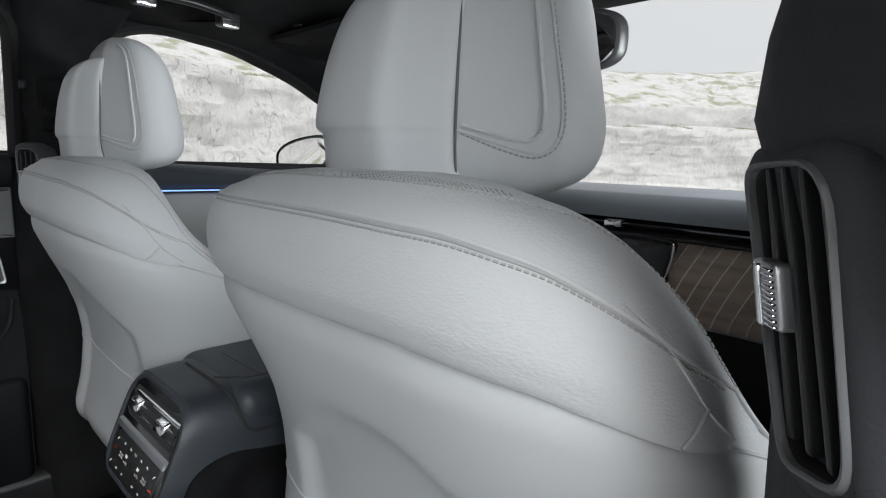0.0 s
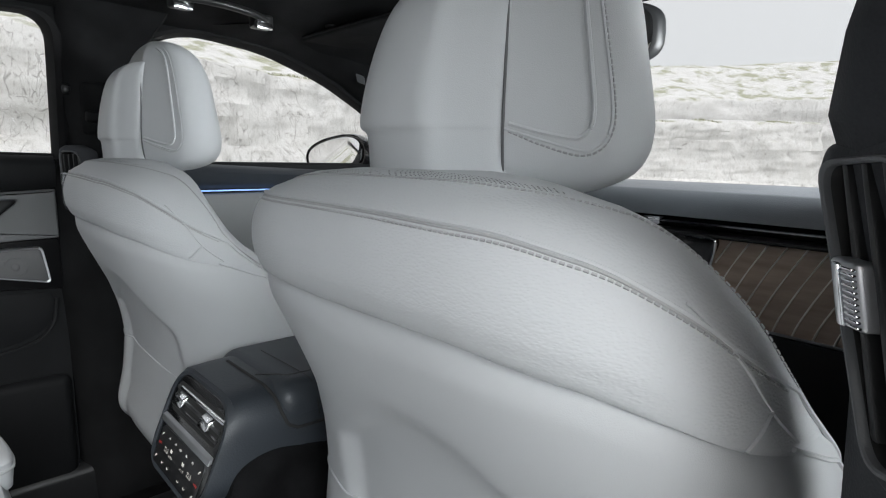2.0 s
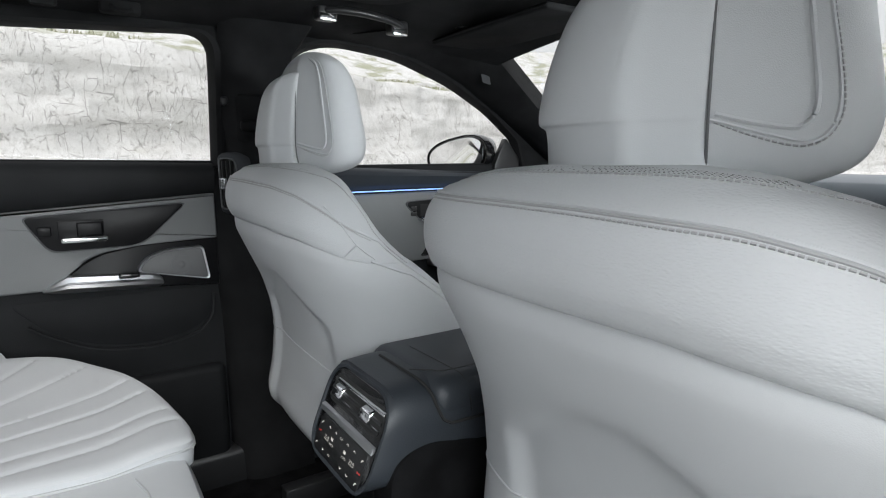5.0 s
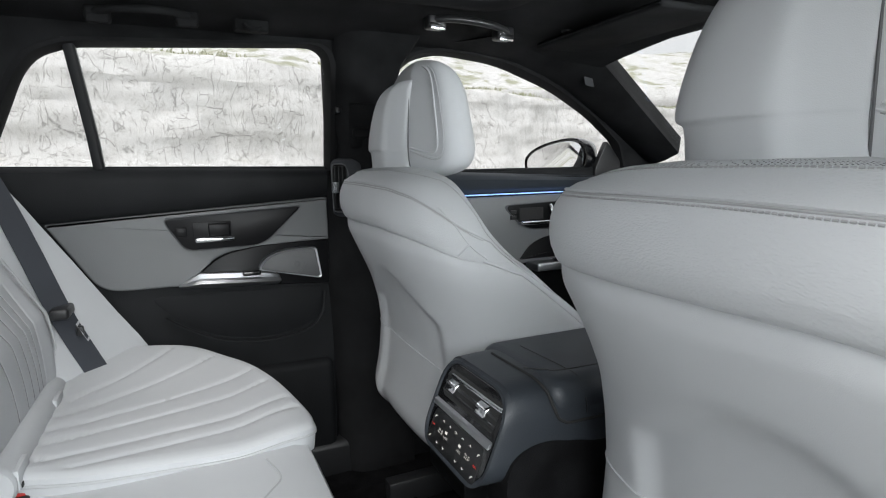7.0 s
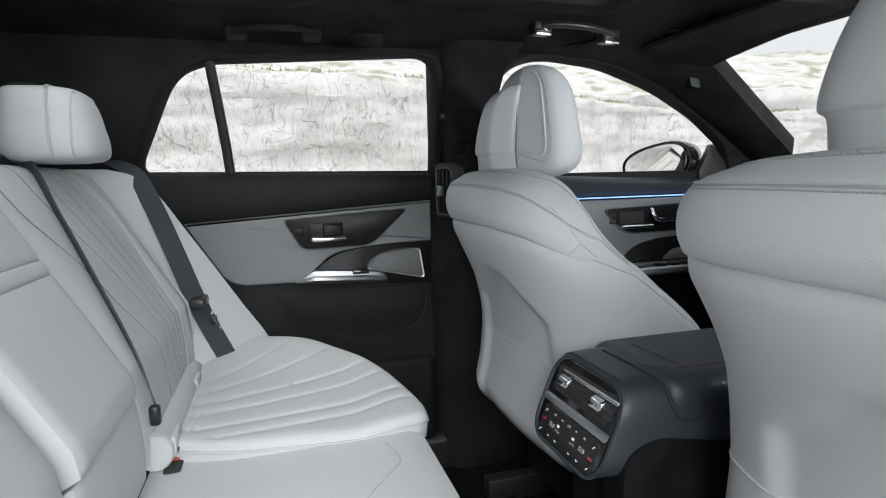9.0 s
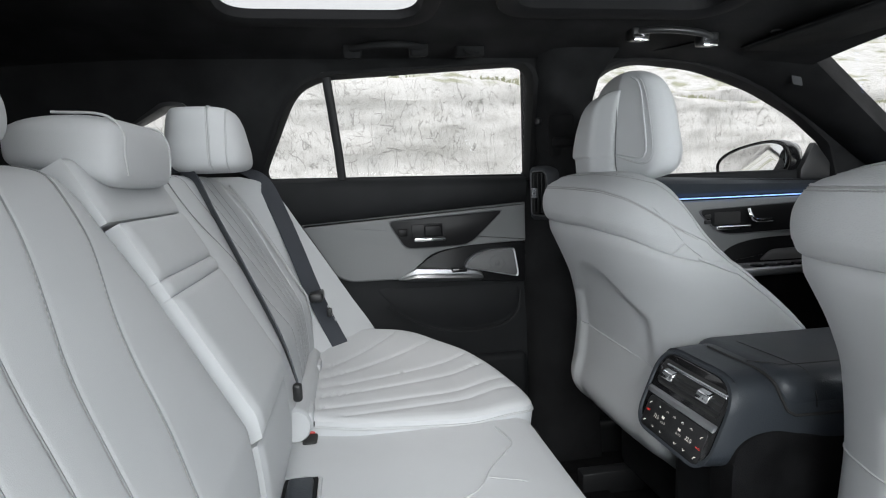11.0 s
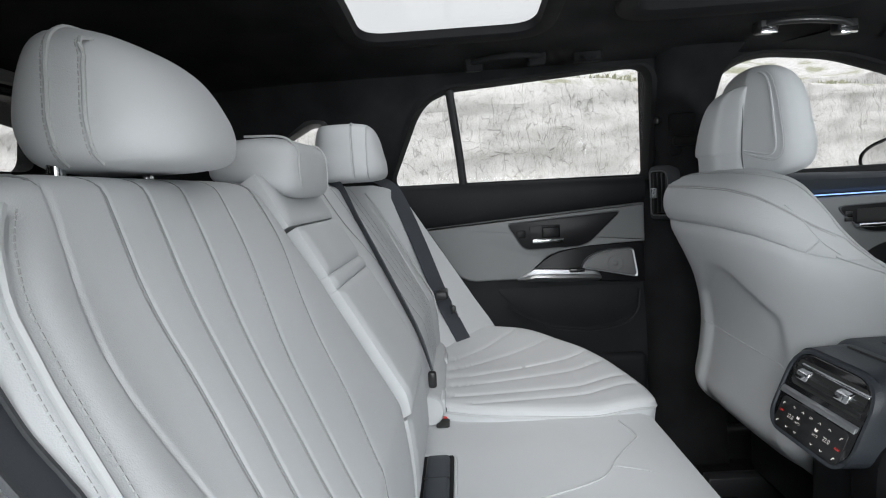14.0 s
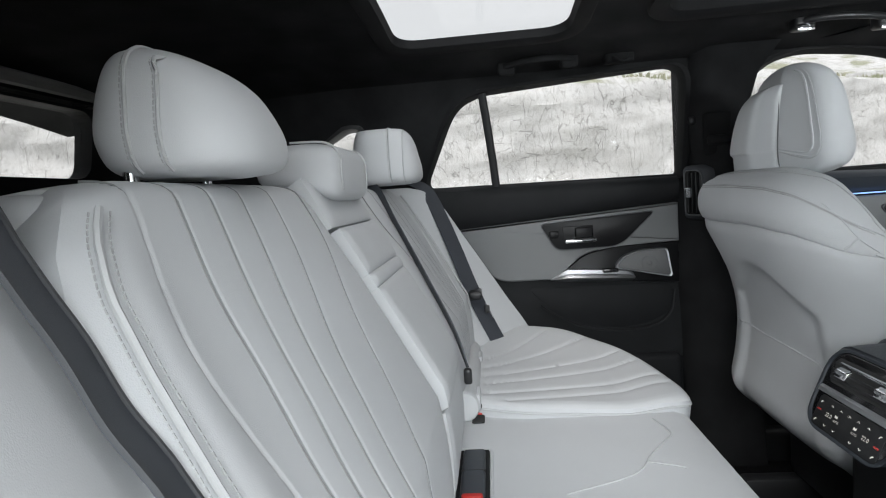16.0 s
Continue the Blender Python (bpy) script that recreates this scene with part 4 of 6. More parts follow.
def front_seat():
    s = thing("front_seat", (SC, 0.25, 0.04), "light grey leather front seat with piped seams", "car seat", "front seats")
    low = part("backrest_shell", loft([seat_loop(LOWER, z) for z in dense(LOWER)]), LEATHER_B, s, "smooth light grey lower seat back")
    up = part("backrest_cover", loft([seat_loop(UPPER, z) for z in dense(UPPER, 0.004)]), LEATHER, s, "grained light grey upper seat back")
    strip = [(-184, 0.826), (-150, 0.8275), (-122, 0.828), (-97, 0.8280), (-87, 0.827), (-71, 0.8243), (-55, 0.8212), (-43, 0.815), (-31.5, 0.8067), (-23, 0.7946), (-15, 0.7784), (-10, 0.7637), (-5, 0.750), (-1, 0.737),
             (2, 0.715), (7, 0.690), (15, 0.655), (38, 0.591), (56, 0.50), (60, 0.45)]
    part("piping", tube(on_seat(BASE, strip, 10, 0.0004), 0.0019, 6), LEATHER, up)
    part("stitching", stitches(on_seat(BASE, [(a, z - 0.0062) for a, z in strip[:14]], 10, 0.0005), 0.0045, 0.0010), THREAD, up)
    # darker tube that paints the piping's shade; nothing is sunk in here
    part("groove_shade", tube(on_seat(BASE, [(a, z - 0.0030) for a, z in strip[:13]], 10, 0.0), 0.0013, 6), THREAD, up)
    top = [(-165, 0.838), (-150, 0.843), (-116, 0.8480), (-70, 0.8485), (-40, 0.8465), (-20, 0.843), (-6, 0.8380), (0, 0.830), (2, 0.818), (3.5, 0.799), (4.5, 0.783), (4, 0.763), (3, 0.748), (6, 0.722), (12, 0.690)]
    part("stitching", stitches(on_seat(BASE, top, 10, 0.0006), 0.0045, 0.0010), THREAD, up)
    part("bolster_crease", tube(on_seat(BASE, [(-14.5, 0.788), (-13, 0.781), (-10, 0.757), (-8.6, 0.727), (-5.5, 0.703)], 8, 0.0002), 0.0013, 6), LEATHER, up)
    part("perforation", pinholes(), HOLE, up)
    part("side_seam", tube(on_seat(BASE, [(-8.6, 0.7270), (-12, 0.722), (-16, 0.7155), (-21, 0.7085)], 8, 0.0003), 0.0016, 6), LEATHER, up)
    part("knee_seam", tube(on_seat(LOWER, [(-166, 0.502), (-140, 0.500), (-118, 0.498), (-90, 0.495), (-72, 0.488), (-60, 0.476)], 8, 0.0), 0.0016, 6), LEATHER_B, low)
    part("edge_seam", tube(on_seat(LOWER, [(-8, 0.700), (-1, 0.678), (10, 0.612), (20, 0.526), (26, 0.45)], 8, 0.0), 0.0018, 6), LEATHER_B, low)
    part("bolster_seam", tube(on_seat(LOWER, [(62, 0.70), (66, 0.64), (72, 0.56), (74, 0.46)], 8, 0.0), 0.0018, 6), LEATHER, low)
    head_rest(s)
    part("seat_cushion", rbox((SC - 0.25, 0.24, 0.24), (SC + 0.25, 0.80, 0.40), 0.05, 4), LEATHER, s)
    part("seat_base", rbox((SC - 0.22, 0.20, 0.10), (SC + 0.22, 0.72, 0.26), 0.02, 2), PLASTIC, s)
    for x in (-0.19, 0.19):
        part("seat_rail", rbox((SC + x - 0.02, 0.08, 0.04), (SC + x + 0.02, 0.75, 0.10), 0.005, 2), PLASTIC, s)
    return s


def stitches(pts, step, r):
    """Short thread lengths with gaps along a line, joined into one mesh."""
    bm = bmesh.new()
    d, L = 0.0, [0.0]
    for a, b in zip(pts, pts[1:]):
        d += (b - a).length
        L.append(d)
    k = 0.0
    while k + step * 0.7 < d:
        q = []
        for e in (k, k + step * 0.7):
            q.append(Vector([float(np.interp(e, L, [p[i] for p in pts])) for i in range(3)]))
        t = tube(q, r, 4)
        me = bpy.data.meshes.new("tmp")
        t.to_mesh(me)
        t.free()
        bm.from_mesh(me)
        bpy.data.meshes.remove(me)
        k += step
    return bm


def pinholes():
    """Dark pin holes of the perforated leather along the top of the backrest."""
    bm = bmesh.new()
    for row in range(4):
        for k in range(58):
            a = -128 + 126 * (k + 0.5 * (row % 2)) / 58
            z = float(np.interp(a, [-128, -70, -40, -20, -2], [0.8485, 0.8500, 0.8485, 0.8455, 0.8410])) + 0.0010 * row
            p, q = seat_at(UPPER, z, radians(a), 0.0003), seat_at(UPPER, z + 0.001, radians(a), 0.0003)
            e1 = Vector((1, 0, 0)) * 0.0009
            e2 = (q - p).normalized() * 0.0009
            nrm = e1.cross(e2).normalized() * 0.0004
            if nrm.z < 0:
                nrm = -nrm
            bm.faces.new([bm.verts.new(p + nrm + e1 * math.cos(t) + e2 * math.sin(t)) for t in np.linspace(0, 2 * math.pi, 6, endpoint=False)])
    return bm


def se_loop(cx, cy, hx, hy, z, n=48, pw=0.55, pitch=0.0):
    return [Vector((cx + hx * math.copysign(abs(math.cos(2 * math.pi * k / n)) ** pw, math.cos(2 * math.pi * k / n)),
                    cy + hy * math.copysign(abs(math.sin(2 * math.pi * k / n)) ** pw, math.sin(2 * math.pi * k / n)) + pitch, z)) for k in range(n)]


# plan outlines of the headrest, from the seam between shell and wing: x across, y forward
WING = ((0.0, 0.0), (0.020, 0.012), (0.040, 0.025), (0.058, 0.037), (0.071, 0.047), (0.079, 0.061), (0.081, 0.080), (0.072, 0.104), (0.046, 0.122), (0.0, 0.128), (-0.060, 0.122), (-0.120, 0.126),
        (-0.165, 0.130), (-0.190, 0.112), (-0.200, 0.088), (-0.195, 0.060), (-0.178, 0.030), (-0.150, 0.006), (-0.100, 0.0), (-0.050, -0.002))
WING_Z = ((0.832, 0.25), (0.836, 0.50), (0.843, 0.72), (0.853, 0.88), (0.868, 0.97), (0.888, 1.0), (0.908, 0.985), (0.948, 0.92), (0.984, 0.86), (1.012, 0.77), (1.034, 0.64), (1.048, 0.47), (1.056, 0.29), (1.059, 0.08))
SHELL = ((0.002, 0.012), (-0.002, -0.003), (-0.016, -0.016), (-0.034, -0.029), (-0.052, -0.041), (-0.085, -0.044), (-0.118, -0.042), (-0.142, -0.034), (-0.156, -0.018), (-0.160, 0.004), (-0.158, 0.040), (-0.10, 0.050), (-0.01, 0.045))
SHELL_Z = ((0.832, 0.92), (0.862, 0.93), (0.879, 0.94), (0.885, 0.955), (0.890, 0.995), (0.905, 0.99), (0.930, 0.95), (0.958, 0.885), (0.985, 0.79), (1.002, 0.67), (1.012, 0.52), (1.018, 0.34), (1.0205, 0.12))
HSEAM = Vector((SC + 0.025, 0.097, 0.0))


def head_loop(plan, k, z, pivot):
    """One level of the headrest: its rounded plan outline drawn in towards a pivot."""
    fine = spline([(x, y, 0) for x, y in plan] + [(*plan[0], 0)], 5)[:-1]
    px, py = pivot
    return [HSEAM + Vector((px + (p.x - px) * k, py + (p.y - py) * k, z)) for p in fine]


def wing_at(u, z, out=0.0):
    """A point on the wing's skin; u is the place along its plan outline, 0 at the seam."""
    k = float(np.interp(z, [q[0] for q in WING_Z], [q[1] for q in WING_Z]))
    i = min(int(u), len(WING) - 2)
    a, b = (Vector((*WING[i + j], 0)) for j in (0, 1))
    p = a.lerp(b, u - i)
    n = Vector((b.y - a.y, a.x - b.x, 0)).normalized()
    return HSEAM + Vector((-0.02 + (p.x + 0.02) * k, 0.04 + (p.y - 0.04) * k, z)) + n * out


def head_rest(s):
    """A winged cushion, a smooth shell on its back that ends in a dark seam, and two posts."""
    pad = part("headrest_cushion", loft(refine([head_loop(WING, k, z, (-0.02, 0.04)) for z, k in WING_Z], 4)), LEATHER_B, s, "light grey winged headrest cushion")
    part("headrest_shell", loft(refine([head_loop(SHELL, k, z, (0.0, 0.02)) for z, k in SHELL_Z], 4)), LEATHER_B, s, "smooth light grey shell on the headrest's back")
    inner = [(0.25, 0.8905), (1.2, 0.8845), (2.2, 0.8800), (2.65, 0.8805), (2.95, 0.8880), (3.05, 0.905), (3.0, 0.93), (2.95, 0.96), (2.9, 0.99), (2.85, 1.015), (2.6, 1.033), (1.8, 1.0435)]
    part("panel_piping", tube(spline([wing_at(u, z, 0.0004) for u, z in inner], 6), 0.0021, 6), LEATHER_B, pad)
    outer = [(0.1, 0.8865), (1.2, 0.8790), (2.4, 0.8715), (3.1, 0.8705), (3.65, 0.8790), (3.85, 0.895), (3.85, 0.92), (3.75, 0.955), (3.65, 0.985), (3.55, 1.010), (3.4, 1.030), (2.9, 1.0425)]
    part("panel_piping", tube(spline([wing_at(u, z, 0.0002) for u, z in outer], 6), 0.0015, 6), LEATHER_B, pad)
    part("stitching", stitches(spline([wing_at(u + 0.14, z - (0.0045 if z < 0.88 and u < 3 else 0.002), 0.0004) for u, z in outer], 6), 0.0045, 0.0009), THREAD, pad)
    part("crease", tube([wing_at(0.06, z, 0.0012) for z in np.linspace(0.845, 1.012, 18)], 0.0012, 6), CREASE, pad)
    for x in (-0.115, -0.005):
        part("post", tube([(HSEAM.x + x, 0.155, 0.80), (HSEAM.x + x, 0.155, 0.90)], 0.007, 12), CHROME, s)


def refine(rows, m):
    """More rows between the given ones, along smooth lines."""
    cols = [spline([r[k] for r in rows], m) for k in range(len(rows[0]))]
    return [[c[i] for c in cols] for i in range(len(cols[0]))]


seat = front_seat()
seat["label"] = "light grey leather front passenger seat with piped seams"
driver = copy_thing(seat, pose(SC - 0.765, 0.22, 0.04))
for o in driver.children:
    if o.name.startswith(("headrest", "post")):
        o.location.x -= 0.032
        o.location.y -= 0.010
driver["label"] = "light grey leather driver's seat with piped seams"

# ---------------------------------------------------------------- rear bench
def back_y(z):
    if z > 0.58:
        return -0.3015 - 0.55 * z
    t = min(1.0, (0.58 - z) / 0.12)
    return -0.6205 + 0.55 * 0.5 * 0.12 * (2 * t - t * t) * 0.35 - 0.06 * max(0, 0.46 - z)


NB = Vector((0, 1, 0.55)).normalized()


FLUTES = (((0.43, 0.510), (0.60, 0.530), (0.69, 0.541), (0.73, 0.548), (0.756, 0.550), (0.79, 0.540), (0.83, 0.515), (0.85, 0.506), (0.885, 0.490)),
          ((0.43, 0.490), (0.60, 0.500), (0.667, 0.498), (0.724, 0.485), (0.754, 0.481), (0.786, 0.478), (0.83, 0.458), (0.85, 0.449), (0.885, 0.435)),
          ((0.43, 0.465), (0.60, 0.468), (0.645, 0.464), (0.70, 0.448), (0.74, 0.440), (0.785, 0.427), (0.83, 0.405), (0.856, 0.395), (0.885, 0.382)),
          ((0.43, 0.430), (0.55, 0.430), (0.6175, 0.425), (0.6845, 0.406), (0.7245, 0.396), (0.77, 0.377), (0.81, 0.355), (0.85, 0.338), (0.885, 0.325)),
          ((0.43, 0.390), (0.55, 0.388), (0.60, 0.383), (0.667, 0.360), (0.715, 0.343), (0.765, 0.308), (0.80, 0.284), (0.835, 0.269), (0.885, 0.256)),
          ((0.43, 0.335), (0.55, 0.325), (0.587, 0.312), (0.644, 0.275), (0.707, 0.252), (0.752, 0.222), (0.787, 0.188), (0.82, 0.172), (0.885, 0.170)))


def flute_x(i, z, sgn):
    """Distance of a flute from the car's middle at height z, along a rounded line."""
    zs, xs = [p[0] for p in FLUTES[i]], [p[1] for p in FLUTES[i]]
    return sgn * float(np.mean(np.interp([z - 0.02, z - 0.01, z, z + 0.01, z + 0.02], zs, xs)))


def outer_x(z):
    return float(np.interp(z, [0.43, 0.55, 0.70, 0.76, 0.80, 0.83, 0.86, 0.876, 0.89], [0.590, 0.608, 0.612, 0.606, 0.598, 0.580, 0.548, 0.522, 0.50]))


def inner_x(z, sgn=1):
    return (0.042 if sgn < 0 else 0.0) + float(np.interp(z, [0.43, 0.60, 0.75, 0.84, 0.89], [0.130, 0.118, 0.112, 0.125, 0.150]))


def outboard_back(sgn):
    """Fluted outer backrest, thick at its rim."""
    nz, nx = 90, 300
    rows = []
    for j in range(nz + 1):
        z0 = 0.43 + 0.455 * j / nz
        a, b = inner_x(z0, sgn), outer_x(z0)
        fl = [flute_x(k, z0, 1) for k in range(6)]
        row = []
        for i in range(nx + 1):
            x = a + (b - a) * i / nx
            e = min(x - a, b - x)
            puff = 0.011 * (1 - math.exp(-e / 0.018)) + 0.010 * math.exp(-((x - b + 0.035) / 0.035) ** 2) * float(np.interp(z0, [0.43, 0.8, 0.87], [1, 0.8, 0.1]))
            dist = min(abs(x - q) for q in fl)
            puff -= 0.0017 * math.exp(-(dist / 0.0022) ** 2) * float(np.interp(z0, [0.86, 0.885], [1, 0.7]))
            puff += 0.0005 * min(1, dist / 0.025)
            topfall = 0.030 * max(0, (z0 - 0.855) / 0.03) ** 2
            p = Vector((sgn * x, back_y(z0), z0)) + NB * (puff - topfall)
            row.append(p)
        rows.append(row)
    roll = []
    for k in range(1, 7):
        t = k / 6 * math.pi / 2
        roll.append([p + Vector((0, -0.05 * math.sin(t), 0)) + NB * (-0.02 * (1 - math.cos(t))) for p in rows[-1]])
    bm = loft(rows + roll, closed=False)
    return thicken(bm, -NB * 0.05)


def rim_line(sgn, off=0.0):
    pts = []
    for z in np.linspace(0.45, 0.846, 40):
        pts.append(Vector((sgn * (outer_x(z) - 0.012 - off), back_y(z), z)) + NB * 0.0195)
    return pts


HEAD_ROWS = ((0.872, 0.062, -0.845, -0.745), (0.876, 0.084, -0.866, -0.726), (0.887, 0.097, -0.882, -0.717), (0.912, 0.102, -0.890, -0.717), (0.940, 0.099, -0.884, -0.727), (0.963, 0.096, -0.872, -0.740),
             (0.981, 0.089, -0.858, -0.757), (0.993, 0.075, -0.842, -0.775), (0.999, 0.050, -0.826, -0.793))


def rear_headrest(parent, cx, wide, dy=0.0, size=1.0, tall=1.0, square=0.0, band=0.0):
    """Rear headrest: full cushion, seam band on its side and two chrome posts."""
    if wide:
        rows = []
        head_rows = [(0.886 + (z - 0.88) * size * tall, hx * size, y1 - (y1 - y0) * size, y1) for z, hx, y0, y1 in ((z, hx + square * max(0.0, 0.100 - hx) * (z > 0.95), y0 - square * max(0.0, y0 + 0.885) * (z > 0.95), y1 + square * max(0.0, -0.720 - y1) * (z > 0.91)) for z, hx, y0, y1 in HEAD_ROWS)]
        for z, hx, y0, y1 in head_rows:
            rows.append(se_loop(cx, (y0 + y1) / 2 + dy, hx, (y1 - y0) / 2, z, 64, 0.72))
        h = part("headrest", loft(refine(rows, 4)), LEATHER_S, parent, "light grey leather headrest")
        for off in (band + 0.006, band - 0.020):
            half = []
            for z, hx, y0, y1 in head_rows[1:]:
                v = abs((-0.780 + off - (y0 + y1) / 2) / ((y1 - y0) / 2))
                if v > 0.96 or y1 <= y0:
                    continue
                half.append((hx * (math.sqrt(1 - (v ** (1 / 0.72)) ** 2) ** 0.72) + 0.0007, z + 0.0003))
            line = [Vector((cx + x, -0.780 + off + dy, z)) for x, z in half] + [Vector((cx - x, -0.780 + off + dy, z)) for x, z in reversed(half)]
            part("seam", tube(spline(line, 4), 0.0017, 6), PIPING, h)
            part("stitching", stitches(spline([p + Vector((0, -0.0035, 0)) for p in line], 4), 0.005, 0.0005), THREAD, h)
        for dx in (-0.075, 0.075):
            part("post", tube([(cx + dx * size, -0.815, 0.83), (cx + dx * size, -0.815, 0.90)], 0.006, 12), CHROME, parent)
    else:
        rows = []
        for y, hx, z0, z1 in ((-0.850, 0.082, 0.884, 0.912), (-0.845, 0.096, 0.876, 0.926), (-0.82, 0.104, 0.872, 0.934), (-0.78, 0.106, 0.862, 0.936), (-0.752, 0.104, 0.852, 0.932), (-0.738, 0.097, 0.854, 0.926), (-0.732, 0.083, 0.862, 0.915)):
            n = 56
            rows.append([Vector((cx + hx * math.copysign(abs(math.cos(2 * math.pi * k / n)) ** 0.45, math.cos(2 * math.pi * k / n)), y,
                                 (z0 + z1) / 2 + (z1 - z0) / 2 * math.copysign(abs(math.sin(2 * math.pi * k / n)) ** 0.5, math.sin(2 * math.pi * k / n)))) for k in range(n)])
        h = part("headrest", loft(refine(rows, 4)), LEATHER_S, parent, "low light grey leather headrest")
        for sg in (-1, 1):
            part("seam", tube(spline([(cx + sg * 0.074, -0.7325, 0.866), (cx + sg * 0.080, -0.7318, 0.89), (cx + sg * 0.076, -0.733, 0.914), (cx + sg * 0.082, -0.750, 0.9325), (cx + sg * 0.084, -0.80, 0.936)], 6), 0.0016, 6), PIPING, h)


bench = thing("rear_bench", (0, -0.45, 0.04), "light grey leather rear bench with fluted outer seats and three headrests", "rear seat")
for sgn in (1, -1):
    pad = part("backrest", outboard_back(sgn), LEATHER_S, bench, "fluted light grey leather backrest")
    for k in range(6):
        # thin dark tubes draw the shade in the grooves between flutes
        part("flute_seam_shade", tube([Vector((flute_x(k, z, sgn), back_y(z), z)) + NB * (0.0100 - 0.030 * max(0, (z - 0.855) / 0.03) ** 2) for z in np.linspace(0.44, 0.884, 60)], 0.0010, 5), SEAM_SHADE, pad)
    part("rim_piping", tube(rim_line(sgn), 0.0024, 6), PIPING, pad)
    part("stitching", stitches(rim_line(sgn, 0.010), 0.005, 0.0006), THREAD, pad)
    part("stitching", stitches(rim_line(sgn, -0.008), 0.005, 0.0006), THREAD, pad)
    rear_headrest(bench, 0.358 if sgn > 0 else -0.372, True, 0.0 if sgn > 0 else 0.045, 0.80 if sgn > 0 else 0.84, 1.04 if sgn > 0 else 1.06, 0.0 if sgn > 0 else 0.65, 0.0 if sgn > 0 else 0.030)
    part("top_cover", rbox((sgn * 0.34 - 0.20, -0.90, 0.80), (sgn * 0.34 + 0.20, -0.80, 0.868), 0.02, 3), LEATHER_S, bench)



def centre_back(x0, x1, z0, z1, lift, mat, name, soft=0.006):
    def at(u, v):
        x, z = x0 + (x1 - x0) * u, z0 + (z1 - z0) * v
        e = min(x - x0, x1 - x, (z - z0) * 1.1, (z1 - z) * 1.1)
        return Vector((x, back_y(z), z)) + NB * (lift - 0.005 * math.exp(-e / soft))
    return part(name, thicken(grid(at, 30, 40), -NB * 0.04), mat, bench)


centre_back(-0.128, 0.112, 0.43, 0.55, 0.012, LEATHER_S, "lower_pad")
centre_back(-0.126, 0.104, 0.552, 0.7235, 0.018, LEATHER_S, "folded_armrest")
centre_back(-0.126, 0.104, 0.7238, 0.7432, 0.0172, LEATHER_S, "pull_strap", 0.003)
centre_back(-0.126, 0.104, 0.7435, 0.808, 0.018, LEATHER_S, "folded_armrest")
centre_back(-0.135, 0.118, 0.812, 0.880, 0.014, LEATHER_S, "upper_pad", 0.006)
part("top_cover", rbox((-0.15, -0.90, 0.80), (0.14, -0.80, 0.872), 0.02, 3), LEATHER_S, bench)
rear_headrest(bench, -0.005, False)
structure("wall_rear", rbox((-0.72, -0.93, 0.40), (0.72, -0.88, 0.855), 0.01), CARPET, "black carpeted rear of the seat backs", "seat rear")


def wing(sgn):
    """Leather side bolster between the backrest and the door."""
    rows = []
    if sgn > 0:
        for z in (0.40, 0.47, 0.55, 0.65, 0.72, 0.78, 0.83, 0.855, 0.868, 0.876):
            b = back_y(z) - 0.03 * max(0.0, (z - 0.84) / 0.036) ** 2
            rows.append([Vector((x, b + d, z)) for x, d in ((0.565, -0.10), (0.580, -0.022), (0.606, -0.004), (0.64, 0.004), (0.68, 0.014), (0.712, 0.022), (0.730, 0.012), (0.735, -0.02), (0.735, -0.14), (0.565, -0.14))])
        return loft(refine(rows, 3))
    for z, xo, xi, yf, yr in ((0.40, 0.735, 0.55, -0.42, -0.62), (0.47, 0.735, 0.55, -0.447, -0.62), (0.55, 0.732, 0.56, -0.497, -0.66), (0.65, 0.728, 0.57, -0.557, -0.72), (0.75, 0.722, 0.57, -0.618, -0.78), (0.82, 0.715, 0.565, -0.661, -0.83), (0.86, 0.700, 0.53, -0.700, -0.86), (0.875, 0.67, 0.50, -0.745, -0.86)):
        rows.append([Vector((sgn * x, y, z)) for x, y in ((xi, yr + 0.02), (xi + 0.02, yf - 0.125), (xi + 0.06, yf - 0.098), (xo - 0.06, yf - 0.040), (xo - 0.015, yf), (xo, yf - 0.012), (xo, yr))])
    return loft(refine(rows, 3))


for sgn in (1, -1):
    part("side_bolster", wing(sgn), LEATHER_S, bench, "light grey leather side bolster")

# seat cushion


def cushion_base():
    rows = []
    for z, y0, y1, w in ((0.12, -0.22, -0.56, 0.66), (0.30, -0.195, -0.57, 0.68), (0.385, -0.182, -0.58, 0.69), (0.408, -0.192, -0.585, 0.685), (0.418, -0.215, -0.60, 0.67), (0.419, -0.30, -0.61, 0.60)):
        n = 40
        rows.append([(x, y, z) for x, y in rounded([(-w, y0 - 0.13), (-w * 0.62, y0 - 0.015), (-0.2, y0), (0.2, y0), (w * 0.62, y0 - 0.015), (w, y0 - 0.13), (w, y1), (-w, y1)], 0.05, 5)])
    return loft(rows)


part("cushion", cushion_base(), LEATHER_S, bench)


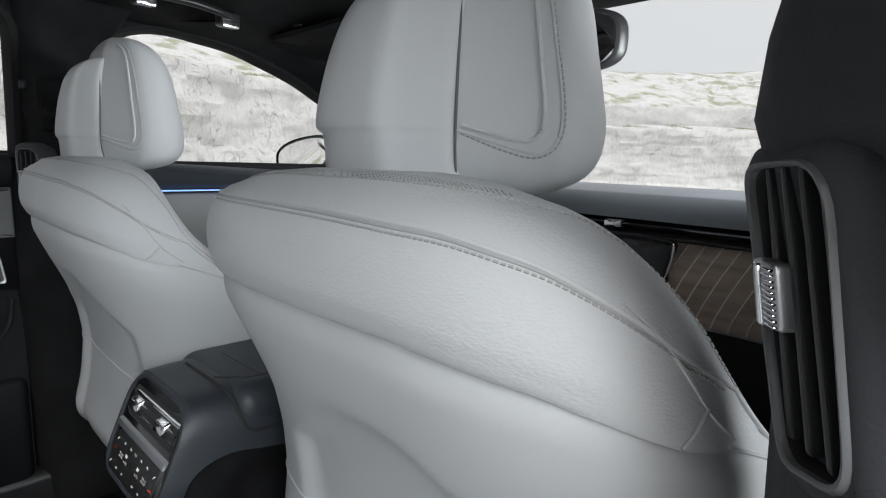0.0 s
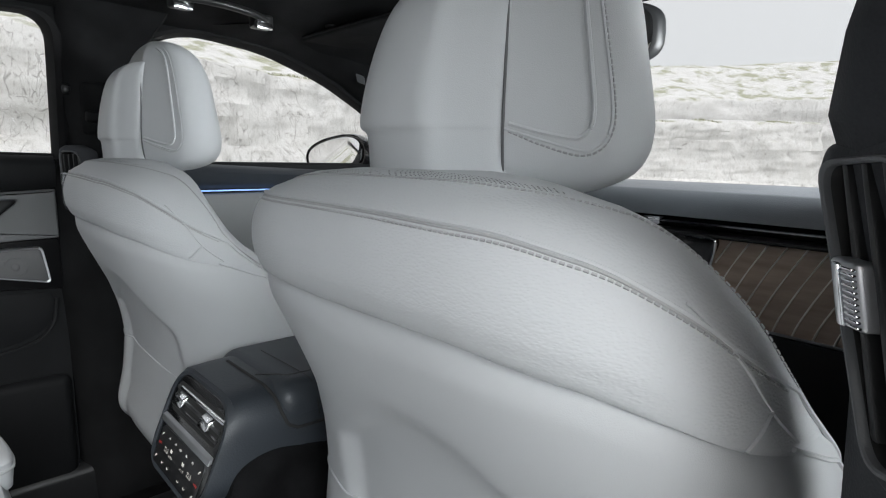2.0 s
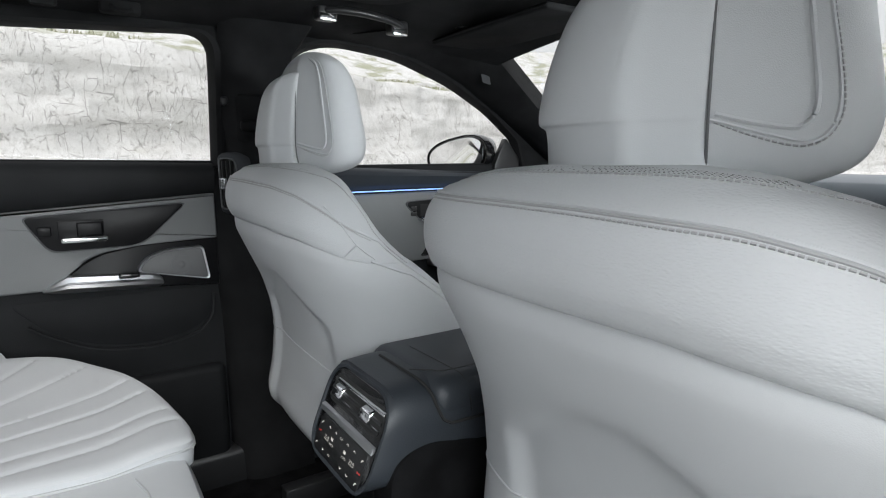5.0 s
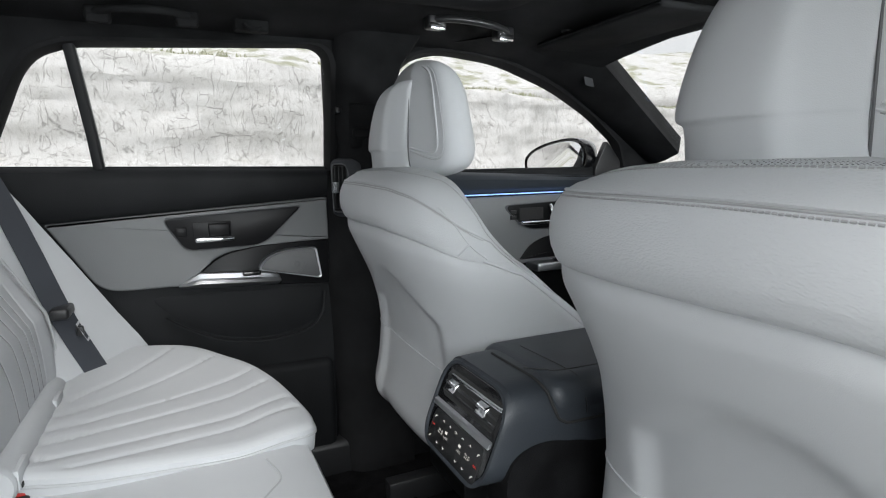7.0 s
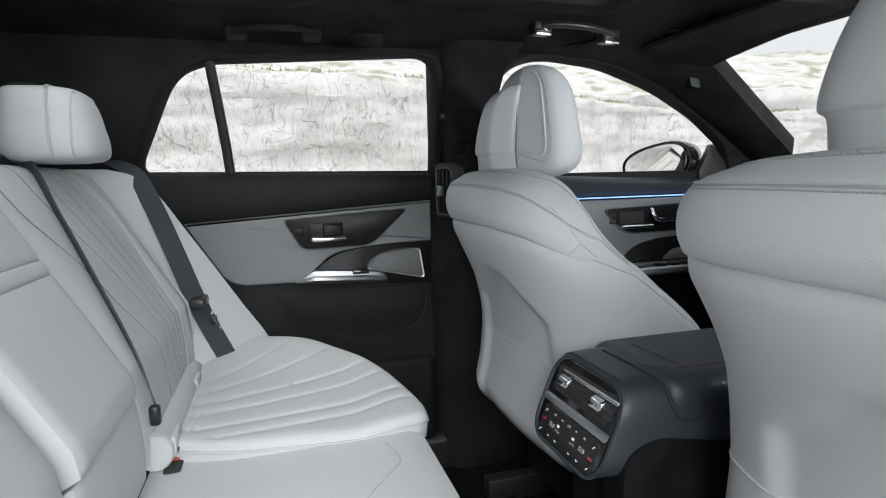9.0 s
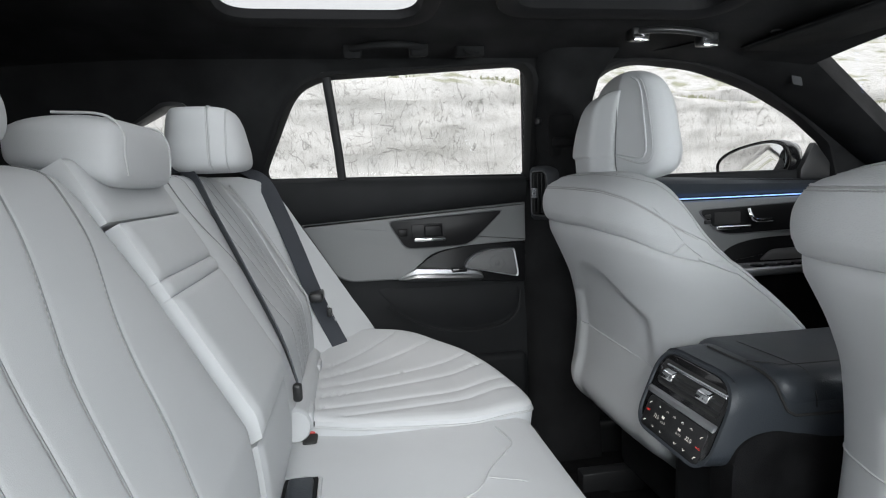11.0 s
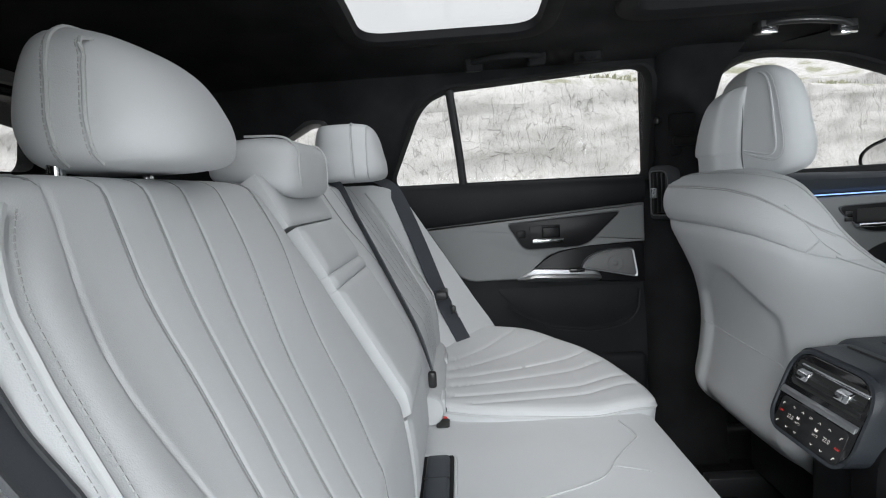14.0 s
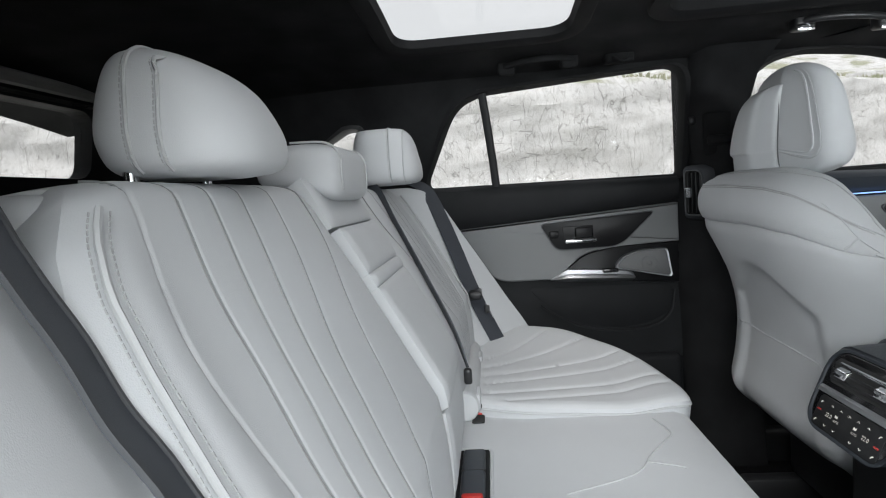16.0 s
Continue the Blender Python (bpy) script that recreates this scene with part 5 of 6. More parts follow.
def seat_pad(sgn):
    """Fluted outer cushion with a piped rim, dished and higher at the outside."""
    outline = spline([(0.205, -0.585, 0), (0.185, -0.50, 0), (0.183, -0.40, 0), (0.187, -0.28, 0), (0.20, -0.195, 0), (0.24, -0.176, 0), (0.33, -0.185, 0), (0.46, -0.212, 0), (0.58, -0.262, 0), (0.675, -0.345, 0), (0.70, -0.44, 0), (0.69, -0.53, 0), (0.60, -0.575, 0), (0.40, -0.585, 0), (0.205, -0.585, 0)], 16)[:-1]
    c = Vector((0.43, -0.40, 0))

    def height(x, y):
        return 0.434 + 0.030 * max(0, (x - 0.42) / 0.28) ** 2 + 0.018 * max(0, (-0.30 - y) / 0.28) + 0.008 * math.exp(-((y + 0.22) / 0.05) ** 2)

    lines = ((0.198, 0.288), (0.240, 0.340), (0.298, 0.45), (0.349, 0.545), (0.406, 0.74), (0.47, 0.98))
    rows = []
    steps = [1.0, 1.012, 1.006, 0.985, 0.955] + list(np.linspace(0.93, 0.03, 70))
    hs = [-0.045, -0.018, -0.006, -0.001, 0.0] + [0.0] * 70
    for s, dh in zip(steps, hs):
        row = []
        for p in outline:
            q = c + (p - c) * s
            h = height(q.x, q.y)
            if s < 0.95:
                d = min(abs(q.x - (a + (b - a) * (max(0.0, q.y + 0.56) / 0.36) ** 1.15 if q.y > -0.58 else q.x - a)) for a, b in lines)
                h -= 0.0030 * math.exp(-(d / 0.0045) ** 2) - 0.0015 * min(1, d / 0.02)
            row.append(Vector((sgn * q.x, q.y, h + dh)))
        rows.append(row)
    bm = loft(rows)
    rim = [Vector((sgn * (c + (p - c) * 1.010).x, (c + (p - c) * 1.010).y, height(p.x, p.y) - 0.016)) for p in outline]
    return bm, rim + [rim[0]]


for sgn in (1, -1):
    bm, rim = seat_pad(sgn)
    sp_ = part("outer_pad", bm, LEATHER_S, bench, "fluted light grey leather seat pad")
    part("rim_piping", tube(rim, 0.0026, 6), PIPING, sp_)
part("centre_seam", tube(spline([(-0.16, -0.262, 0.4195), (-0.10, -0.250, 0.4195), (-0.066, -0.27, 0.4195), (-0.02, -0.305, 0.4195), (0.04, -0.345, 0.4195), (0.09, -0.45, 0.4195)], 8), 0.0014, 6), PIPING, bench)
part("cross_seam", tube([(0.0, -0.318, 0.4195), (0.02, -0.27, 0.4193), (0.055, -0.20, 0.411)], 0.0006, 6), PIPING, bench)
part("lumbar_roll", loft(refine([[Vector((x, -0.600 + r * math.cos(a), 0.447 + r * 1.15 * math.sin(a))) for a in np.linspace(0, 2 * math.pi, 20, endpoint=False)]
                                       for x, r in ((-0.60, 0.012), (-0.585, 0.023), (-0.40, 0.026), (-0.22, 0.026), (-0.182, 0.0255), (-0.178, 0.020))], 2)), LEATHER_S, bench)
for x in (-0.215, -0.47):
    part("isofix_flap", rbox((x - 0.028, -0.581, 0.436), (x + 0.028, -0.572, 0.466), 0.004, 2), LEATHER_S, bench, "small leather child-seat anchor flap")
    part("flap_slot", rbox((x - 0.024, -0.5725, 0.439), (x + 0.024, -0.5705, 0.445), 0.0006, 1), HOLE, bench)

bk1 = thing("belt_buckle", (0.02, -0.582, 0.425), "black seat belt buckle lying in the bench cushion", "belt buckle", "belt buckles")
part("body", rbox((-0.045, -0.600, 0.412), (0.10, -0.563, 0.429), 0.006, 3), NAVY, bk1)
part("recess", rbox((-0.055, -0.606, 0.4165), (0.11, -0.557, 0.4215), 0.002, 1), DARK, bk1)
part("button", rbox((0.085, -0.597, 0.418), (0.104, -0.566, 0.4285), 0.003, 2), RED, bk1, "red release button")
part("seam", rbox((0.028, -0.6005, 0.4185), (0.031, -0.5625, 0.4295), 0.001, 1), HOLE, bk1)
part("pocket_rim", tube([(x, y, 0.4205) for x, y in rounded([(-0.058, -0.609), (0.113, -0.609), (0.113, -0.554), (-0.058, -0.554)], 0.012, 4)] + [(-0.058, -0.603, 0.4205)], 0.003, 6), LEATHER_S, bk1, "light grey leather pocket rim")
bk2 = thing("belt_buckle", (-0.20, -0.575, 0.425), "black seat belt buckle sunk between the seat pads", "belt buckle", "belt buckles")
part("recess", rbox((-0.245, -0.590, 0.419), (-0.165, -0.566, 0.4235), 0.003, 2), HOLE, bk2)
part("button", rbox((-0.215, -0.586, 0.422), (-0.198, -0.570, 0.428), 0.003, 2), RED, bk2, "red release button")


def strap(pts, width, across, across_end=None):
    """A flat belt along points, turned towards a second direction at its end."""
    pts = spline(pts, 8)
    first, last = Vector(across).normalized(), Vector(across_end or across).normalized()
    loops = []
    for i, p in enumerate(pts):
        d = (pts[min(i + 1, len(pts) - 1)] - pts[max(i - 1, 0)]).normalized()
        ac = first.lerp(last, i / (len(pts) - 1))
        a = (ac - d * ac.dot(d)).normalized() * width / 2
        n = d.cross(a).normalized() * 0.0012
        loops.append([p - a - n, p + a - n, p + a + n, p - a + n])
    return loft(loops)


WOVEN = material("woven_belt_edge", (0.055, 0.058, 0.064), 0.7, grain=0.4, gscale=1500)
lb = thing("seat_belt", (-0.60, -0.60, 0.43), "black seat belt across the grey side bolster with buckle tongue", "seat belt", "rear seat belts")
part("webbing", strap([(-0.694, -0.800, 0.893), (-0.696, -0.742, 0.890), (-0.689, -0.699, 0.862), (-0.670, -0.664, 0.79), (-0.649, -0.629, 0.70), (-0.626, -0.584, 0.575), (-0.606, -0.532, 0.46), (-0.602, -0.512, 0.420)], 0.046, (-0.65, 0.76, 0)), BELT, lb)
part("tongue", rbox((-0.662, -0.600, 0.572), (-0.592, -0.566, 0.594), 0.007, 3), PLASTIC, lb, "black plastic belt tongue")
part("tongue_plate", loft([[(-0.617 + x * s, -0.549 - (0.545 - 0.545 - (z - 0.54) * s) * -0.45, 0.540 + (z - 0.540) * s) for x, z in ((-0.017, 0.560), (0.017, 0.560), (0.015, 0.522), (-0.015, 0.522))] for s in (1.0, 0.78)], caps=False), CHROME, lb, "chrome tongue plate")
part("stopper", rbox((-0.623, -0.561, 0.532), (-0.611, -0.548, 0.552), 0.003, 2), PLASTIC, lb)
cb = thing("seat_belt", (-0.15, -0.65, 0.47), "black centre seat belt hanging between the seat backs", "seat belt", "rear seat belts")
part("webbing", strap([(-0.322, -0.82, 0.880), (-0.320, -0.772, 0.880), (-0.284, -0.726, 0.80), (-0.234, -0.669, 0.70), (-0.182, -0.614, 0.60), (-0.160, -0.590, 0.53)], 0.026, (0.55, 0.7, 0.4), (1.0, 0.20, 0.25)), BELT, cb)
part("tongue", rbox((-0.164, -0.598, 0.500), (-0.149, -0.583, 0.530), 0.005, 3), PLASTIC, cb)
rb = thing("seat_belt", (0.60, -0.70, 0.50), "dark slate seat belt beside the rear seat back at the doorway", "seat belt", "rear seat belts")
RIGHT_BELT = ((0.6, -0.815, 0.893), (0.612, -0.772, 0.868), (0.62, -0.749, 0.839), (0.62, -0.736, 0.816), (0.62, -0.721, 0.791), (0.62, -0.706, 0.76), (0.62, -0.691, 0.738), (0.62, -0.68, 0.72), (0.621, -0.63, 0.63), (0.62, -0.585, 0.51))
part("webbing", strap(RIGHT_BELT, 0.030, (1, 0.35, 0)), BELT, rb)
for side in (-0.0145, 0.0145):
    part("woven_edge", strap([(x + side, y + 0.35 * side + 0.0016, z + 0.0006) for x, y, z in RIGHT_BELT], 0.003, (1, 0.35, 0)), WOVEN, rb)

# ---------------------------------------------------------------- centre console
con = thing("centre_console", (0, 0.20, 0.04), "slate leather centre console with rear air vents and climate panel", "console")


def con_face(a, b, c=0.0):
    """Place on the console's sloping rear face: a across, b up along it, c out of it."""
    z = 0.4198 + b * 0.8536
    return Vector((a * 0.93 - 0.012, -0.012 + 0.42 * (z - 0.463) - c * 0.93, z - c * 0.36))


def console_body():
    rows = []
    out = rounded([(-0.108, 0.011), (0.108, 0.011), (0.108, 0.164), (-0.108, 0.164)], [0.048, 0.048, 0.056, 0.056], 8)
    for s, c in ((0.90, 0.0), (0.93, 0.006), (0.985, 0.006), (1.0, 0.0), (1.02, -0.02), (1.04, -0.05), (1.05, -0.12), (1.05, -0.45)):
        rows.append([con_face(p[0] * s, 0.0825 + (p[1] - 0.0825) * (s if c > -0.01 else 1 + (s - 1) * 1.6), c) if c > -0.01 else
                     Vector((p[0] * s * 0.93 - 0.012, 0.006 - c, con_face(p[0], 0.0825 + (p[1] - 0.0825) * s).z + 0.05 * c * (1 if p[1] < 0.05 else 0))) for p in out])
    return loft(rows)


body = part("body", console_body(), NAVY, con, "slate leather console body")
part("foot", rbox((-0.10, 0.03, 0.04), (0.085, 0.60, 0.46), 0.03, 3), PLASTIC, con)
part("side_panel", plate(rounded([(0.012, 0.22), (0.006, 0.42), (0.012, 0.470), (0.06, 0.492), (0.16, 0.470), (0.60, 0.468), (0.60, 0.22)], [0.01, 0.03, 0.03, 0.03, 0.03, 0.01, 0.01], 5), lambda a, b, c: (0.046 + c, a, b), 0.049, 0.004), CARPET, con, "dark felt side panel")
lid = part("lid", rbox((-0.118, 0.076, 0.505), (0.0945, 0.46, 0.567), 0.028, 6), NAVY, con, "slate leather armrest lid")
part("lid_gap", tube(spline([(0.0935, 0.40, 0.504), (0.0945, 0.14, 0.506), (0.0945, 0.096, 0.511), (0.0930, 0.083, 0.529), (0.084, 0.077, 0.551), (0.061, 0.074, 0.5615), (0.02, 0.073, 0.563), (-0.06, 0.073, 0.563)], 6), 0.0022, 6), HOLE, lid)
part("lid_seam", tube(spline([(0.0948, 0.135, 0.516), (0.094, 0.132, 0.539), (0.080, 0.130, 0.5630), (0.046, 0.128, 0.5672), (-0.06, 0.126, 0.5672)], 5), 0.0010, 6), PLASTIC, lid)
part("lid_seam", tube(spline([(0.025, 0.077, 0.5665), (0.045, 0.10, 0.5672), (0.060, 0.14, 0.5672), (0.062, 0.42, 0.5672)], 5), 0.0010, 6), PLASTIC, lid)
FACE = rounded([(-0.097, 0.021), (0.097, 0.021), (0.097, 0.155), (-0.097, 0.155)], [0.036, 0.036, 0.046, 0.046], 8)
face = part("fascia", plate(FACE, con_face, 0.0045, 0.001), GLOSS, con, "gloss black fascia")
vent = part("vent_opening", plate(rounded([(-0.082, 0.098), (0.088, 0.098), (0.088, 0.143), (-0.082, 0.143)], 0.010, 4), lambda a, b, c: con_face(a, b, 0.004 + c), 0.001), HOLE, con)
for k in range(3):
    part("vent_slat", plate([(-0.082, 0.106 + 0.013 * k), (0.088, 0.106 + 0.013 * k), (0.088, 0.110 + 0.013 * k), (-0.082, 0.110 + 0.013 * k)], lambda a, b, c: con_face(a, b, 0.004 + c), 0.003), PLASTIC, vent)
part("chrome_line", plate([(-0.070, 0.134), (0.092, 0.134), (0.092, 0.1375), (-0.070, 0.1375)], lambda a, b, c: con_face(a, b, 0.004 + c), 0.004, 0.0008), CHROME, vent)
for x in (-0.052, 0.048):
    part("vent_tab", plate(rounded([(x - 0.016, 0.117), (x + 0.016, 0.117), (x + 0.016, 0.131), (x - 0.016, 0.131)], 0.004, 3), lambda a, b, c: con_face(a, b, 0.005 + c), 0.010, 0.002), CHROME, vent, "chrome vent tab")
part("silver_bar", plate([(-0.094, 0.080), (0.094, 0.080), (0.094, 0.0885), (-0.094, 0.0885)], lambda a, b, c: con_face(a, b, 0.004 + c), 0.006, 0.001), SILVER, con, "silver bar under the vents")
panel = part("climate_panel", plate(rounded([(-0.084, 0.018), (0.084, 0.018), (0.084, 0.073), (-0.084, 0.073)], 0.010, 4), lambda a, b, c: con_face(a, b, 0.004 + c), 0.002, 0.0005), PLASTIC, con, "black climate panel with white digits")


def mark(poly, name, mat):
    part(name, plate(poly, lambda a, b, c: con_face(a, b, 0.0062 + c), 0.0005), mat, panel)


def sign_text(body_text, a, b, size, mat):
    """Lettering on the climate panel as a mesh."""
    cu = bpy.data.curves.new("digits", "FONT")
    cu.body, cu.size, cu.align_x, cu.align_y = body_text, size, "CENTER", "CENTER"
    ob = bpy.data.objects.new("tmp", cu)
    scene.collection.objects.link(ob)
    dg = bpy.context.evaluated_depsgraph_get()
    dg.update()
    me = bpy.data.meshes.new_from_object(ob.evaluated_get(dg))
    bpy.data.objects.remove(ob)
    bm = bmesh.new()
    bm.from_mesh(me)
    for v in bm.verts:
        v.co = con_face(a + v.co.x, b + v.co.y, 0.0066)
    part("digits", bm, mat, panel, "", False)


sign_text("22.0", -0.046, 0.046, 0.0095, DIGIT)
sign_text("22.0", 0.048, 0.046, 0.0095, DIGIT)
sign_text("AUTO", -0.074, 0.048, 0.004, REDLED)
sign_text("AUTO", 0.074, 0.044, 0.004, REDLED)
sign_text("AUTO", -0.025, 0.043, 0.005, DIGIT)
sign_text("AUTO", 0.022, 0.043, 0.005, DIGIT)
sign_text("OFF", 0.0, 0.063, 0.005, DIGIT)
for x, z, up in ((-0.046, 0.064, 1), (-0.022, 0.064, 1), (0.022, 0.064, 1), (0.046, 0.064, 1), (-0.046, 0.027, -1), (-0.022, 0.027, -1), (0.022, 0.027, -1), (0.046, 0.027, -1)):
    mark([(x - 0.003, z - 0.001 * up), (x, z + 0.0012 * up), (x + 0.003, z - 0.001 * up), (x + 0.003, z - 0.0018 * up), (x, z + 0.0004 * up), (x - 0.003, z - 0.0018 * up)], "arrow", DIGIT)
for x in (-0.074, 0.074):
    for z in (0.062, 0.029):
        mark([(x - 0.003, z - 0.003), (x - 0.0015, z - 0.003), (x + 0.0005, z), (x + 0.003, z + 0.0006), (x + 0.003, z + 0.0015), (x - 0.0008, z + 0.0012), (x - 0.002, z)], "seat_symbol", DIGIT)
for x in (-0.028, 0.020):
    mark([(x - 0.003, 0.049), (x + 0.004, 0.049), (x + 0.004, 0.0535), (x + 0.001, 0.052), (x - 0.003, 0.0535)], "fan_symbol", DIGIT)

# ---------------------------------------------------------------- dashboard seen past the passenger seat
dash = thing("dashboard", (0.2, 0.85, 0.45), "slate leather dashboard with striped brown wood and black vent band", "dashboard")


def dash_y(x):
    return 0.585 + 0.10 * (0.45 - x) if x > -0.2 else 0.65 + 0.28 * min(1.0, (-0.2 - x) / 0.42)


def dash_strip(z0, z1, d0, d1, x0=-0.70, x1=0.68, back=0.30, n=20):
    rows = []
    for x in np.linspace(x0, x1, n):
        y = dash_y(x)
        rows.append([(x, y + d0, z0), (x, y + d0 * 0.7 + d1 * 0.3 - 0.004, z0 + 0.25 * (z1 - z0)), (x, y + (d0 + d1) / 2 - 0.005, (z0 + z1) / 2), (x, y + d1, z1 - 0.002), (x, y + d1 + 0.012, z1), (x, min(y + back, 1.07), z1), (x, min(y + back, 1.07), z0)])
    return loft(rows)


part("top_pad", dash_strip(0.784, 0.822, 0.0, 0.028, back=0.42), DASH_LIT, dash, "slate leather dash top")
part("vent_band", dash_strip(0.766, 0.784, 0.012, 0.012), GLOSS, dash, "black vent band")
part("chrome_line", tube([(x, dash_y(x) + 0.004, 0.7755) for x in np.linspace(-0.68, 0.66, 16)], 0.0018, 6), CHROME, dash)
part("vent_tab", rbox((0.305, dash_y(0.32) - 0.012, 0.769), (0.335, dash_y(0.32) + 0.01, 0.781), 0.003, 2), CHROME, dash)
part("black_ledge", dash_strip(0.757, 0.766, 0.0, 0.006), PLASTIC, dash)
wood = part("wood_panel", loft([[(x, dash_y(x) + d, z) for z, d in ((0.640, 0.006), (0.66, 0.002), (0.72, 0.0), (0.757, 0.008), (0.757, 0.05), (0.640, 0.05))] for x in np.linspace(0.415, 0.68, 14)]), WOOD, dash, "striped brown open-pore wood")
for k in range(15):
    x0 = 0.36 + 0.024 * k
    pts = []
    for t in np.linspace(0, 1, 8):
        z = 0.640 + 0.116 * t
        x = x0 + 0.055 * t ** 1.15
        if 0.42 < x < 0.675:
            pts.append((x, dash_y(x) + float(np.interp(z, [0.64, 0.66, 0.72, 0.757], [0.006, 0.002, 0.0, 0.008])) - 0.0004, z))
    if len(pts) > 2:
        part("silver_stripe", tube(pts, 0.0013, 4), INLAY, wood)
part("chrome_edge", tube([(x, dash_y(x) + 0.004, 0.6395) for x in np.linspace(0.415, 0.68, 10)], 0.0022, 6), SILVER, dash)
part("lower_dash", dash_strip(0.38, 0.638, 0.06, 0.0, back=0.35), PLASTIC, dash)
scr = part("screen", plate(rounded([(0.02, 0.655), (0.40, 0.655), (0.425, 0.758), (0.02, 0.758)], [0.01, 0.014, 0.014, 0.01], 5), lambda a, b, c: (a, dash_y(a) - 0.012 - c + 0.02, b), 0.02, 0.002), GLOSS, dash, "gloss black screen")
part("screen_edge", tube(spline([(0.402, dash_y(0.41) - 0.014, 0.662), (0.415, dash_y(0.41) - 0.014, 0.70), (0.424, dash_y(0.41) - 0.014, 0.745), (0.418, dash_y(0.41) - 0.014, 0.757), (0.38, dash_y(0.38) - 0.014, 0.7585)], 6), 0.0022, 6), CHROME, scr)

# right front door: its padded sill shows beside the dashboard
rfd = thing("front_door", (0.78, 0.60, 0.10), "closed right front car door with black lining", "car door", "right car doors")
part("inner_panel", rbox((0.755, 0.21, 0.10), (0.82, 1.10, 0.845), 0.02, 3), DARK, rfd)
part("upper_roll", rbox((0.72, 0.21, 0.775), (0.79, 1.10, 0.845), 0.02, 3), DARK, rfd, "padded black upper roll")

# ---------------------------------------------------------------- roof fittings
mirr = thing("rear_view_mirror", (0.10, 0.66, 1.10), "black inside rear-view mirror under the windscreen header", "mirror")
part("housing", loft(refine([[Vector((0.135 + 0.135 * s * math.copysign(abs(math.cos(2 * math.pi * k / 40)) ** 0.6, math.cos(2 * math.pi * k / 40)), 0.64 + d + 0.03 * math.cos(2 * math.pi * k / 40), 1.075 + 0.055 * s * math.copysign(abs(math.sin(2 * math.pi * k / 40)) ** 0.6, math.sin(2 * math.pi * k / 40)))) for k in range(40)]
                             for s, d in ((0.95, 0.0), (1.0, 0.008), (1.0, 0.02), (0.8, 0.045), (0.3, 0.06))], 3)), PLASTIC, mirr)
part("glass", loft([[Vector((0.135 + 0.125 * s * math.copysign(abs(math.cos(2 * math.pi * k / 40)) ** 0.6, math.cos(2 * math.pi * k / 40)), 0.6395 + d + 0.03 * math.cos(2 * math.pi * k / 40), 1.075 + 0.049 * math.copysign(abs(math.sin(2 * math.pi * k / 40)) ** 0.6, math.sin(2 * math.pi * k / 40)))) for k in range(40)] for s, d in ((1.0, 0.0), (0.98, -0.002))]), MIRROR, mirr)
part("stem", tube([(0.12, 0.69, 1.10), (0.10, 0.72, 1.16)], 0.014, 12), PLASTIC, mirr)


def grab_handle(p0, p1, label, bright=True):
    """Folding roof handle: two feet with chrome plates and a bowed bar."""
    p0, p1 = Vector(p0), Vector(p1)
    g_ = thing("grab_handle", (p0 + p1) / 2, label, "grab handle", "roof grab handles")
    d = (p1 - p0).normalized()
    inw = Vector((0.70, 0, 0.10))
    bar = [p0 + d * 0.004, p0 + d * 0.016 + inw * 0.022, p0 + d * 0.045 + inw * 0.045, (p0 + p1) / 2 + inw * 0.055, p1 - d * 0.045 + inw * 0.045, p1 - d * 0.016 + inw * 0.022, p1 - d * 0.004]
    cloth = PLASTIC if bright else SUEDE
    part("bar", tube(spline(bar, 8), 0.0095, 12, 0.8), cloth, g_)
    for p in (p0 + d * 0.018, p1 - d * 0.018):
        f_ = part("foot", rbox(p + Vector((-0.012, -0.022, -0.016)), p + Vector((0.022, 0.022, 0.014)), 0.007, 3), cloth, g_)
        part("end_plate", rbox(p + Vector((0.018, -0.018, -0.019)), p + Vector((0.0235, 0.018, -0.004)), 0.002, 2), CHROME if bright else SUEDE, f_, "small chrome plate" if bright else "")
    return g_


grab_handle((-0.505, 0.165, 1.168), (-0.490, 0.365, 1.150), "black folding roof handle with chrome ends over the front door")
grab_handle((-0.605, -0.485, 1.150), (-0.605, -0.295, 1.156), "black folding roof handle over the rear door", False)
hk = thing("coat_hook", (-0.60, -0.19, 1.155), "small black coat hook on the roof lining", "coat hook")
part("base", rbox((-0.625, -0.225, 1.140), (-0.595, -0.155, 1.165), 0.006, 3), SUEDE, hk)
part("hook", tube(spline([(-0.593, -0.205, 1.152), (-0.585, -0.200, 1.144), (-0.583, -0.185, 1.140), (-0.588, -0.172, 1.146)], 5), 0.004, 8), SUEDE, hk)
kn = thing("roof_button", (-0.45, 0.55, 1.15), "small round black clip on the roof lining", "clip")
